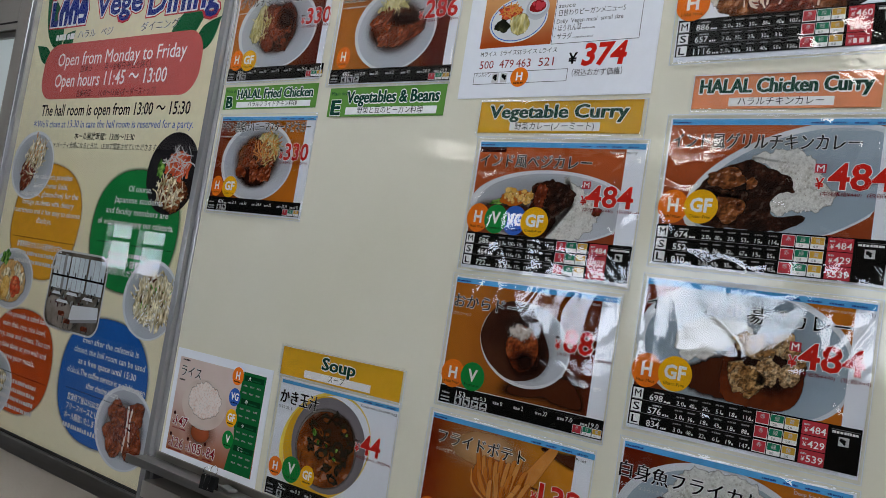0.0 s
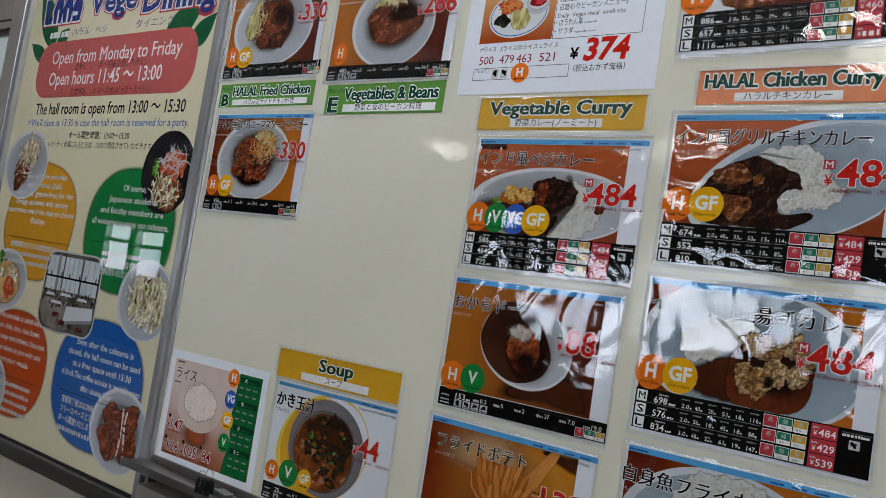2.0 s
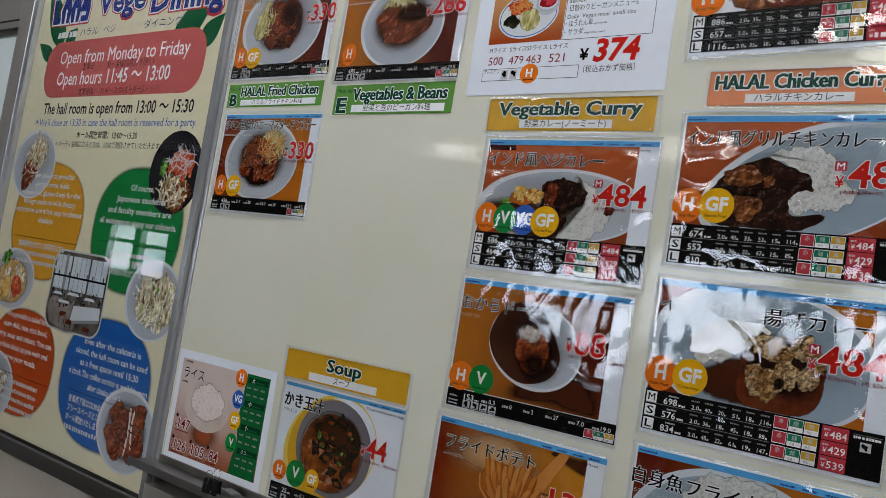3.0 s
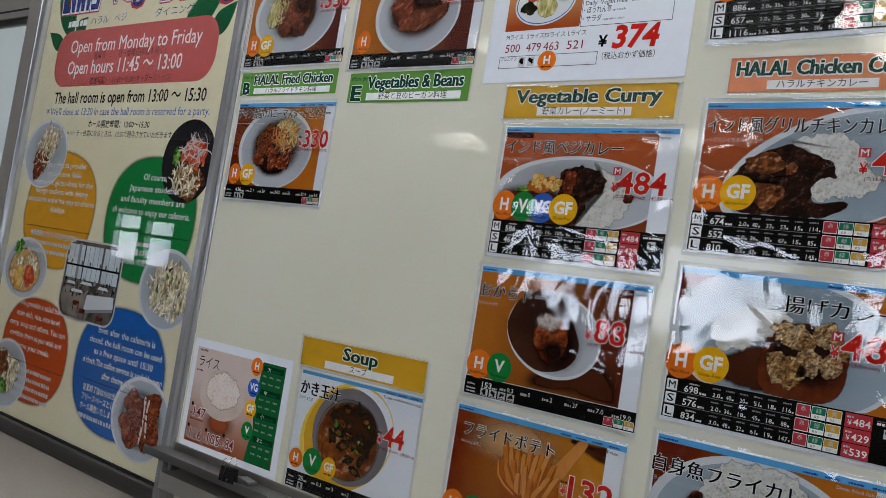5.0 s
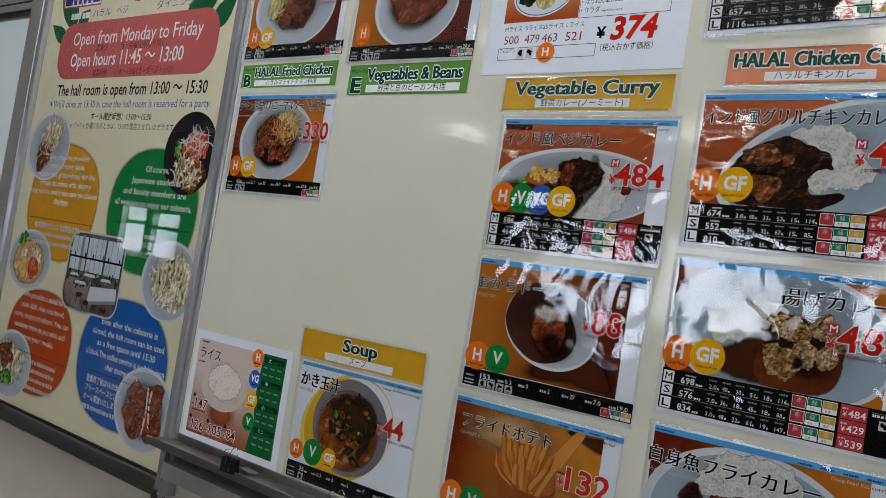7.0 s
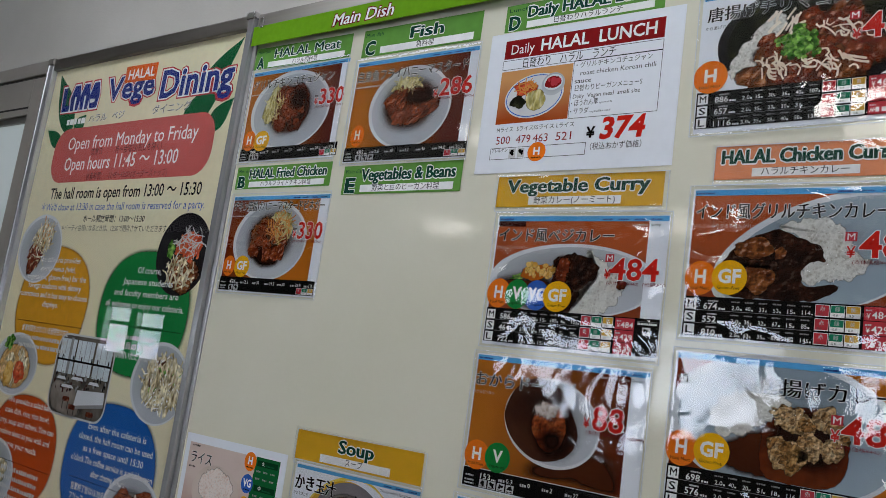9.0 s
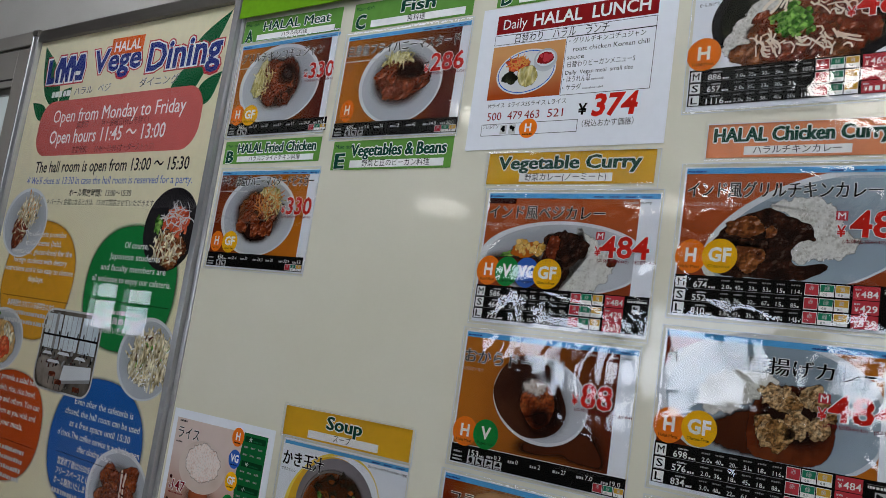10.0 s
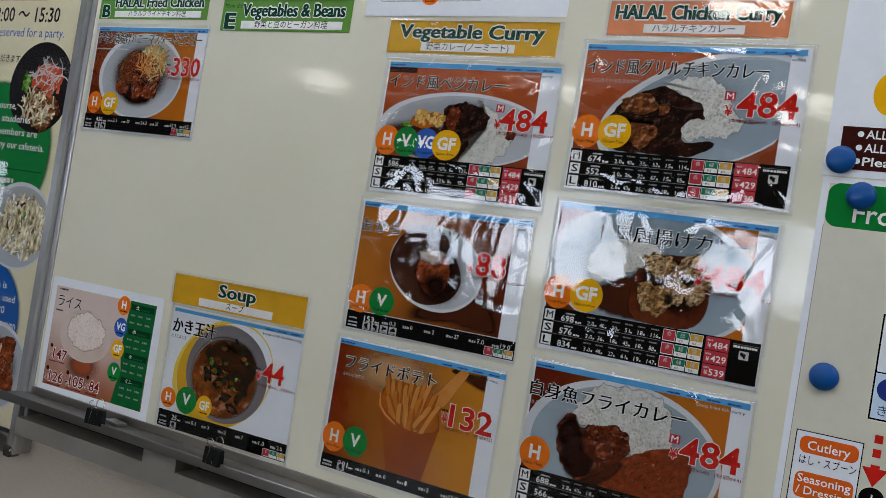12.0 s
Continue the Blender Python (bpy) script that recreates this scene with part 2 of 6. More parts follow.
# photographs on the cards
BG_ORANGE = fade("photo_orange", "6a1e08", "c4701c", 0, 0.02, 0.26)
BG_BROWN = fade("photo_rust", "8e3e1e", "bc5c30", 2, -0.15, -0.02)
BG_AMBER = fade("photo_amber", "b86c20", "561a0d", 0, 0.03, 0.27)
BG_PINK = fade("photo_pink", "a05a38", "d9c5bc", 2, -0.22, -0.07)
PLATE = photo("photo_plate", [(0.3, "b2b6bd"), (0.7, "c2c6cc")], 7, 2, edge=-0.35, inner=0.35)
PLATE_RIM = photo("photo_plate_rim", [(0.3, "cdd1d5"), (0.7, "dfe1e3")], 7, 2)
PLATE_DEEP = photo("photo_plate_well", [(0.3, "6f6a66"), (0.7, "8e8984")], 12, 2, soft=0.9, ragged=0.0)
SHADE = photo("photo_shade", [(0.3, "3a1a0d"), (0.7, "552813")], 10, 2, soft=1.0, ragged=0.0)
CURRY = photo("photo_curry", [(0.34, "150906"), (0.5, "25120b"), (0.62, "361c11"), (0.8, "573524")], 60, 6, soft=0.3, ragged=0.15, relief=0.4, shine=0.04)
SAUCE = photo("photo_sauce", [(0.3, "2e0f07"), (0.45, "54200f"), (0.58, "74321a"), (0.76, "a05a34")], 55, 7, soft=0.4, ragged=0.35, relief=0.4, shine=0.15)
MEAT = photo("photo_fried_chicken", [(0.3, "6e4c2c"), (0.42, "967248"), (0.54, "b2926a"), (0.7, "d2bc96")], 90, 8, edge=0.5, soft=0.3, ragged=0.3, relief=0.7)
MEAT_DARK = photo("photo_fried_crust", [(0.3, "64421f"), (0.5, "8c6438"), (0.7, "b08c5a")], 90, 8, edge=0.4, soft=0.5, ragged=0.4, relief=0.7)
REDCURRY = photo("photo_red_curry", [(0.3, "421709"), (0.5, "5e2710"), (0.75, "74361a")], 30, 6, soft=0.3, ragged=0.05, relief=0.15)
GLAZED = photo("photo_glazed_chicken", [(0.3, "3a1a0c"), (0.45, "67361b"), (0.6, "8c5228"), (0.76, "b8814e")], 62, 8, edge=0.4, soft=0.35, ragged=0.3, relief=0.55, shine=0.2)
RICE = photo("photo_rice", [(0.2, "8e897e"), (0.36, "b6b2a8"), (0.58, "d6d4cd")], 45, 6, 210, soft=0.35, ragged=0.6, relief=0.08)
SHREDS = photo("photo_cabbage", [(0.3, "867a3e"), (0.5, "b4a866"), (0.7, "d8d0a0")], 60, 5, 150, (1, 1, 0.4), soft=0.4, ragged=0.4, relief=0.3)
CORN = photo("photo_corn", [(0.2, "a8701e"), (0.4, "d8a244"), (0.6, "ecc678")], 50, 3, edge=0.5, soft=0.3, ragged=0.0)
HERB = photo("photo_herbs", [(0.3, "123010"), (0.5, "336a20"), (0.68, "84b354")], 60, 5, 90, soft=0.3, relief=0.4)
BROTH = photo("photo_broth", [(0.3, "5a2a10"), (0.46, "803e16"), (0.6, "985420"), (0.78, "b07a38")], 26, 6, soft=0.3, ragged=0.02, relief=0.35, shine=0.2)
SEAWEED = photo("photo_seaweed", [(0.35, "0e0f09"), (0.55, "1d1d14"), (0.74, "4a4c32")], 60, 6, soft=0.4, ragged=0.15)
FRIES = photo("photo_fries", [(0.3, "c06820"), (0.5, "cc7a2e"), (0.7, "d88a3c")], 30, 4, soft=0.4, ragged=0.0)
FRIES_DARK = photo("photo_fries_shade", [(0.3, "a85416"), (0.7, "bc681e")], 30, 4, soft=0.4, ragged=0.0)
FRIES_LIGHT = photo("photo_fries_light", [(0.3, "d0843a"), (0.7, "dc9850")], 30, 4, soft=0.4, ragged=0.0)
FISHFRY = photo("photo_breaded_fish", [(0.3, "6e2a10"), (0.5, "86381a"), (0.65, "964422"), (0.8, "ac5c36")], 110, 8, soft=0.25, ragged=0.15, relief=0.25)
DARKBOWL = photo("photo_black_bowl", [(0.3, "131114"), (0.7, "2c292c")], 10, 3)
DOUGHNUT = photo("photo_doughnut", [(0.3, "4a1c0c"), (0.5, "7c3416"), (0.7, "a85a30")], 60, 6, edge=0.5, soft=0.4, ragged=0.1, relief=0.5)
POWDER = photo("photo_sugar", [(0.3, "a08c80"), (0.6, "d0c6be")], 70, 5, 120, soft=0.7, ragged=0.9)
CUPM = photo("photo_cup", [(0.3, "8a3c12"), (0.7, "a8561e")], 10, 2)
GLOWPATCH = photo("photo_glow", [(0.3, "c9955e"), (0.7, "d8ae80")], 8, 2, soft=1.0, ragged=0.0)
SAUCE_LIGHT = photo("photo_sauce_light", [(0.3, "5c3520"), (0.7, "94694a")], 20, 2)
NOODLE = photo("photo_noodles", [(0.3, "5c4a30"), (0.5, "b8a880"), (0.7, "e8e0c4")], 50, 5, 110, (1, 1, 0.5), soft=0.3, ragged=0.3, relief=0.4)


DARKBROTH = photo("photo_dark_broth", [(0.3, "341a0b"), (0.7, "4a2812")], 30, 4, soft=1.0, ragged=0.1)
DARKSAUCE = photo("photo_dark_sauce", [(0.3, "180906"), (0.7, "2c120a")], 40, 5, soft=1.0, ragged=0.2)
REDSAUCE = photo("photo_red_sauce", [(0.3, "3e130a"), (0.5, "702a14"), (0.7, "a45430")], 75, 7, edge=0.35, soft=0.4, ragged=0.35, relief=0.5, shine=0.3)
BOWLWALL = photo("photo_grey_bowl", [(0.3, "827c80"), (0.7, "969094")], 6, 2, edge=0.25)
CHOCOLATE = photo("photo_chocolate", [(0.3, "301710"), (0.7, "55301f")], 18, 4, edge=-0.4, inner=0.3)
BLOBS = {k: soft_ink("soft_" + k, v) for k, v in dict(blob_gold="dd9e2c", blob_green="1c8040", blob_red="c44e1e", blob_blue="2560ab").items()}
TOMATO = photo("photo_tomato", [(0.3, "a8341c"), (0.5, "cc5230"), (0.7, "e28a5c")], 50, 5, soft=0.4, ragged=0.3, relief=0.3)
STEW = photo("photo_stew", [(0.3, "b8854a"), (0.5, "cfa468"), (0.7, "e0c090")], 40, 5, soft=0.5, ragged=0.1, relief=0.3)
SAUTEED = photo("photo_sauteed_chicken", [(0.3, "5a2410"), (0.5, "7e3618"), (0.72, "a05428")], 40, 7, edge=0.4, soft=0.35, ragged=0.2, relief=0.5, shine=0.1)
MAYO = photo("photo_mayonnaise", [(0.3, "dccab4"), (0.7, "f0e6d6")], 40, 3)
CRISP = photo("photo_crisp_chicken", [(0.3, "4a1a0b"), (0.5, "7a3216"), (0.7, "aa5c30")], 80, 7, edge=0.35, soft=0.4, ragged=0.35, relief=0.6, shine=0.3)
GRAIN = photo("photo_rice_grain", [(0.3, "ccc9c1"), (0.6, "e6e4e0")], 60, 3)
GRAIN_WARM = photo("photo_warm_rice_gap", [(0.3, "cfae9c"), (0.6, "dcc4b6")], 90, 3)
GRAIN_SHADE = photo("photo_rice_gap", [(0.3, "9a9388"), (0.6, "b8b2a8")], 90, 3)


BLUEPLATE = photo("photo_blue_plate", [(0.3, "93a3af"), (0.7, "a9b7c1")], 7, 2, edge=-0.25, inner=0.35)


# ---- builders ----
def part(name, bm, material, parent, label=""):
    """Links a bmesh as one mesh object under a thing or a part."""
    me = bpy.data.meshes.new(name)
    bm.to_mesh(me)
    bm.free()
    return mesh_part(name, me, material, parent, label)


def mesh_part(name, me, material, parent, label=""):
    if not me.materials:
        me.materials.append(material)
    ob = new(name, me)
    ob.parent = parent
    if label:
        tagged(ob, label)
    return ob


def thing(name, m, label, category, group="", kind=""):
    e = new(name)
    e.empty_display_size = 0.05
    e.matrix_basis = m
    return tagged(e, label, category, group, kind)


def box_mesh(lo, hi, bevel=0.0, seg=2):
    bm = bmesh.new()
    bmesh.ops.create_cube(bm, size=1)
    for v in bm.verts:
        v.co = Vector([l + (c + 0.5) * (h - l) for l, h, c in zip(lo, hi, v.co)])
    if bevel:
        bmesh.ops.bevel(bm, geom=bm.edges[:], offset=bevel, segments=seg, affect="EDGES", profile=0.6)
    return bm


def add_box(bm, lo, hi):
    g = bmesh.ops.create_cube(bm, size=1)
    for v in g["verts"]:
        v.co = Vector([l + (c + 0.5) * (h - l) for l, h, c in zip(lo, hi, v.co)])


def structure(name, lo, hi, material, label, bevel=0.0):
    ob = part(name, box_mesh(lo, hi, bevel), material, None)
    return tagged(ob, label, name.split("_")[0], kind="structure")


def pipe(points, radius, sides=8, closed=False):
    """A bent wire along a few points."""
    bm = bmesh.new()
    pts = [Vector(p) for p in points]
    rings = []
    for i, p in enumerate(pts):
        a, b = pts[max(i - 1, 0)], pts[min(i + 1, len(pts) - 1)]
        q = (b - a).to_track_quat("Z", "Y")
        rings.append([bm.verts.new(p + q @ Vector((radius * math.cos(2 * math.pi * k / sides), radius * math.sin(2 * math.pi * k / sides), 0))) for k in range(sides)])
    for r, s in zip(rings, rings[1:]):
        for k in range(sides):
            bm.faces.new((r[k], r[(k + 1) % sides], s[(k + 1) % sides], s[k]))
    bm.faces.new(rings[0][::-1])
    bm.faces.new(rings[-1])
    for f in bm.faces:
        f.smooth = True
    return bm


LAYER = 0.00006
GLYPHS = {}


def glyphs(body, bold=0.0, shear=0.0):
    """Flat outlines of a line of writing in the built-in font, as points and faces, and its extent."""
    key = (body, bold, shear)
    if key not in GLYPHS:
        c = bpy.data.curves.new("writing", "FONT")
        c.body, c.offset, c.shear, c.resolution_u = body, bold, shear, 2
        ob = bpy.data.objects.new("writing", c)
        me = ob.to_mesh()
        co = np.empty(len(me.vertices) * 3, dtype=np.float32)
        me.vertices.foreach_get("co", co)
        faces = [tuple(p.vertices) for p in me.polygons]
        co = co.reshape(-1, 3)
        GLYPHS[key] = (co[:, :2].copy(), faces)
        ob.to_mesh_clear()
        bpy.data.objects.remove(ob)
        bpy.data.curves.remove(c)
    return GLYPHS[key]


class Sheet:
    """Prints on a flat sheet: millimetres to the right and down from its top left corner; each layer lies a hair above the last."""

    def __init__(self, parent, lift=0.0):
        self.parent, self.lift = parent, lift

    def flat(self, name, pts, faces, mat, layer, parent=None, label="", cover=None):
        y = -self.lift - layer * LAYER
        me = bpy.data.meshes.new(name)
        me.from_pydata([(px / 1000, y, -py / 1000) for px, py in pts], [], faces)
        me.attributes.new("cover", "FLOAT", "POINT").data.foreach_set("value", cover or [1.0] * len(pts))
        return mesh_part(name, me, mat, parent or self.parent, label)

    def patch(self, name, outer, inner, mat, layer, parent=None, label=""):
        """A patch whose print runs out between an inner and an outer line."""
        n = len(outer)
        faces = [tuple(range(n - 1, -1, -1))] + [(k, (k + 1) % n, n + (k + 1) % n, n + k) for k in range(n)]
        return self.flat(name, inner + outer, faces, mat, layer, parent, label, [1.0] * n + [0.0] * n)

    def shape(self, name, corners, mat, layer, rim=4.0, parent=None, label="", seed=0, rough=0.0, limit=None):
        """A smooth closed outline through a few corners, running out over a rim of so many millimetres."""
        n, outer = len(corners), []
        for i in range(n):
            p0, p1, p2, p3 = (Vector(corners[(i + k) % n]) for k in (-1, 0, 1, 2))
            for j in range(8):
                t = j / 8
                outer.append(0.5 * (2 * p1 + (p2 - p0) * t + (2 * p0 - 5 * p1 + 4 * p2 - p3) * t * t + (3 * p1 - p0 - 3 * p2 + p3) * t ** 3))
        m = len(outer)
        area = sum(outer[k].x * outer[(k + 1) % m].y - outer[(k + 1) % m].x * outer[k].y for k in range(m))
        sg = 1 if area > 0 else -1
        if sg < 0:
            outer.reverse()
        new_outer, inner, mid = [], [], sum(outer, Vector((0, 0))) / m
        for k in range(m):
            d = outer[(k + 1) % m] - outer[k - 1]
            nrm = Vector((d.y, -d.x)).normalized()
            q = outer[k] + nrm * rough * noise.noise(Vector((outer[k].x * 0.14, outer[k].y * 0.14, seed * 3.1)))
            new_outer.append(tuple(q + nrm * rim * 0.4))
            inner.append(tuple(q - nrm * rim * 0.6) if rim < 10 else tuple(q + (mid - q) * min(0.8, rim * 0.6 / max((mid - q).length, 1.0))))
        if limit:
            new_outer, inner = ([(min(x, limit[0]), min(y, limit[1])) for x, y in r] for r in (new_outer, inner))
        return self.patch(name, new_outer, inner, mat, layer, parent, label)

    def poly(self, name, pts, mat, layer, parent=None, label=""):
        return self.flat(name, pts, [tuple(range(len(pts)))], mat, layer, parent, label)

    def rect(self, name, x0, y0, x1, y1, mat, layer, parent=None, label=""):
        return self.poly(name, [(x0, y1), (x1, y1), (x1, y0), (x0, y0)], mat, layer, parent, label)

    def round_rect(self, name, x0, y0, x1, y1, r, mat, layer, parent=None, label=""):
        pts = []
        for cx, cy, a0 in ((x1 - r, y1 - r, 0), (x0 + r, y1 - r, 90), (x0 + r, y0 + r, 180), (x1 - r, y0 + r, 270)):
            pts += [(cx + r * math.cos(radians(a0 + a)), cy + r * math.sin(radians(a0 + a))) for a in range(0, 91, 10)]
        return self.poly(name, pts, mat, layer, parent, label)

    def ellipse(self, name, cx, cy, rx, ry, mat, layer, parent=None, turn=0.0, power=2.0, label="", n=56, rim=0.9):
        c, s = math.cos(radians(turn)), math.sin(radians(turn))
        rings = []
        for grow in (1.0, rim):
            pts = []
            for k in range(n):
                a = 2 * math.pi * k / n
                u = grow * rx * math.copysign(abs(math.cos(a)) ** (2 / power), math.cos(a))
                v = grow * ry * math.copysign(abs(math.sin(a)) ** (2 / power), math.sin(a))
                pts.append((cx + c * u - s * v, cy + s * u + c * v))
            rings.append(pts)
        return self.patch(name, rings[0], rings[1], mat, layer, parent, label)

    def blob(self, name, cx, cy, rx, ry, mat, layer, seed=0, rough=0.16, turn=0.0, parent=None, n=90, label="", rim=0.72):
        """An uneven patch, as food lies on a plate."""
        c, s = math.cos(radians(turn)), math.sin(radians(turn))
        rings = ([], [])
        for k in range(n):
            a = 2 * math.pi * k / n
            q = Vector((math.cos(a) * 1.3, math.sin(a) * 1.3, seed * 3.7))
            f = 1 + rough * 1.6 * noise.noise(q) + rough * 0.45 * noise.noise(q * 3.1) + rough * 0.2 * noise.noise(q * 8)
            for ring, grow in zip(rings, (1.1, 1.1 * rim)):
                u, v = grow * rx * f * math.cos(a), grow * ry * f * math.sin(a)
                ring.append((cx + c * u - s * v, cy + s * u + c * v))
        return self.patch(name, rings[0], rings[1], mat, layer, parent, label)

    def strips(self, name, cx, cy, rx, ry, count, length, width, mat, layer, seed=0, parent=None, spread=180, turn=0, curl=0.6):
        """Many thin shreds lying about."""
        rnd = random.Random(seed)
        pts, faces = [], []
        for i in range(count):
            a, r = rnd.uniform(0, 6.283), math.sqrt(rnd.random())
            x, y = cx + rx * r * math.cos(a), cy + ry * r * math.sin(a)
            d = radians(turn + rnd.uniform(-spread / 2, spread / 2))
            bend = rnd.uniform(-curl, curl)
            l, w = length * rnd.uniform(0.6, 1.2), width * rnd.uniform(0.7, 1.3)
            b = len(pts)
            for k in range(4):
                t = (k / 3 - 0.5) * l
                e = d + bend * (k / 3 - 0.5)
                px, py = x + t * math.cos(e), y + t * math.sin(e)
                pts += [(px - w / 2 * math.sin(e), py + w / 2 * math.cos(e)), (px + w / 2 * math.sin(e), py - w / 2 * math.cos(e))]
            faces += [(b + 2 * k, b + 2 * k + 2, b + 2 * k + 3, b + 2 * k + 1) for k in range(3)]
        ob = self.flat(name, pts, faces, mat, layer, parent)
        for v in ob.data.vertices:      # each shred lies on the one before
            v.co.y -= (v.index // 8) * 0.000003
        return ob

    def letter(self, name, body, x, y, height, mat, layer, width=None, bold=0.0, shear=0.0, edge=None, rim=0.03, edge2=None, centre=False, strike=0.0, halo=0.0, parent=None, label=""):
        """A line of writing: its left end, baseline and capital height; width squeezes it to fit; edge: a wider outline behind it."""
        if "M" in body and bold:
            strike, bold = max(strike, bold * height * 1.8), 0.0
        co, faces = glyphs(body, bold, shear)
        x0, x1 = float(co[:, 0].min()), float(co[:, 0].max())
        sy = height / 0.7
        sx = width / (x1 - x0) if width else sy
        if centre:
            x -= sx * (x1 - x0) / 2
        ob = self.flat(name, [(x + (px - x0) * sx, y - py * sy) for px, py in co], faces, mat, layer, parent, label)
        if strike:      # struck twice, a little aside, for heavier strokes
            self.flat("second_strike", [(x + strike + (px - x0) * sx, y - py * sy) for px, py in co], faces, mat, layer + 0.25, ob)
        if edge:
            ce, fe = glyphs(body, bold + rim, shear)
            self.flat("outline", [(x + (px - x0) * sx, y - py * sy) for px, py in ce], fe, edge, layer - 0.5, ob)
        if halo:        # a pale border all round, as wide as halo
            pts, fs = [], []
            for k in range(10):
                dx, dy = halo * math.cos(k * 0.6283) + strike / 2, halo * math.sin(k * 0.6283)
                fs += [tuple(i + len(pts) for i in f) for f in faces]
                pts += [(x + dx + (px - x0) * sx, y + dy - py * sy) for px, py in co]
            border = self.flat("border", pts, fs, INK["white"], layer - 0.9, ob)
            for v in border.data.vertices:
                v.co.y -= (v.index // len(co)) * 0.000003
        if edge2:
            ce, fe = glyphs(body, bold + rim * 2, shear)
            self.flat("outline", [(x + (px - x0) * sx, y - py * sy) for px, py in ce], fe, edge2, layer - 1.0, ob)
        return ob

    def bars(self, name, x, y, width, height, mat, layer, seed=0, parent=None):
        """Writing too small to read: a broken row of bars."""
        rnd = random.Random(seed * 13 + int(x * 7 + y))
        pts, faces, p = [], [], 0.0
        while p < width - 0.2:
            w = min(rnd.uniform(0.5, 1.1) * height, width - p)
            h = rnd.uniform(0.75, 1.0) * height
            b = len(pts)
            pts += [(x + p, y), (x + p + w, y), (x + p + w, y - h), (x + p, y - h)]
            faces.append((b, b + 1, b + 2, b + 3))
            p += w + height * rnd.uniform(0.12, 0.4)
        return self.flat(name, pts, faces, mat, layer, parent)


def film_sheet(w, h, seed, parent, lift, wave=1.0):
    """The clear pouch over a card: a sheet of plastic that waves a little and curls at the rim."""
    nx, nz = 140, 104
    pts, faces = [], []
    for j in range(nz + 1):
        for i in range(nx + 1):
            x, z = i / nx * w, j / nz * h
            q = Vector((x * 9, z * 11, seed * 5.3))
            d = 0.0015 * noise.noise(q) + 0.00032 * noise.noise(Vector((q.x * 4.4, q.y * 2.8, q.z))) + 0.00004 * noise.noise(Vector((q.x * 6, q.y * 10, q.z)))
            rim = min(x, w - x, z, h - z)
            crease = 1 - abs(noise.noise(Vector((x * 13 + 2 * noise.noise(q), z * 10, seed * 2.3))))
            d += 0.0007 * max(0.0, crease - 0.84) / 0.16 * (0.1 + 0.9 * math.exp(-rim / 0.02))
            d += 0.0011 * math.exp(-rim / 0.006) * noise.noise(Vector((x * 14, z * 14, seed + 40.0)))
            d += 0.0012 * math.exp(-rim / 0.0022)
            pts.append((x, -lift + max(-0.0021, min(0.0021, d * wave)), -z))
    for j in range(nz):
        for i in range(nx):
            a = j * (nx + 1) + i
            faces.append((a, a + nx + 1, a + nx + 2, a + 1))
    # pale rim strips, their whiteness standing in for light on the film's edge
    bm = bmesh.new()
    for a, b in (((0, -h), (w, -h + 0.0011)), ((0, -0.0011), (w, 0)), ((0, -h + 0.0011), (0.0011, -0.0011)), ((w - 0.0011, -h + 0.0011), (w, -0.0011))):
        add_box(bm, (a[0], -lift + 0.0009, a[1]), (b[0], -lift + 0.0018, b[1]))
    part("pouch_edge", bm, POUCH, parent, "pale strip for light caught on the pouch edge")
    me = bpy.data.meshes.new("laminate")
    me.from_pydata(pts, [], faces)
    for p in me.polygons:
        p.use_smooth = True
    return mesh_part("laminate", me, FILM, parent, "clear glossy laminating pouch")


# ---- the room ----
WALL_Y = 0.030
RX0, RX1, RY0, ZC = -15.0, 7.0, -5.6, 2.75
structure("wall_front", (RX0, WALL_Y, 0), (RX1, WALL_Y + 0.12, 3.0), WALL, "off-white painted wall behind the boards")
# lower wall band, its colour raised to replace light missing below the boards
structure("wall_dado", (RX0, WALL_Y - 0.004, 0), (RX1, WALL_Y, 0.79), WALL_BRIGHT, "rough plaster lower wall, coloured paler to offset missing light")
structure("floor", (RX0, RY0 - 0.2, -0.1), (RX1, WALL_Y + 0.12, 0.0), FLOORM, "brown-grey vinyl floor of the dining hall")
structure("wall_left", (RX0 - 0.12, RY0, 0), (RX0, WALL_Y, 3.0), WALL, "off-white painted end wall")
structure("wall_right", (RX1, RY0, 0), (RX1 + 0.12, WALL_Y, 3.0), WALL, "off-white painted end wall")
ceil = structure("ceiling", (RX0, RY0 - 0.12, ZC), (RX1, WALL_Y, ZC + 0.1), CEIL, "white ceiling boards")

# the window wall behind the viewer, with openings right through it
OPENINGS = [(-10.5, -9.78, 1.0, 1.64), (-9.7, -8.98, 0.98, 1.6), (-3.35, -2.4, 1.2, 1.98), (-2.15, -0.95, 1.25, 2.0), (-0.55, 0.5, 1.3, 1.95)]


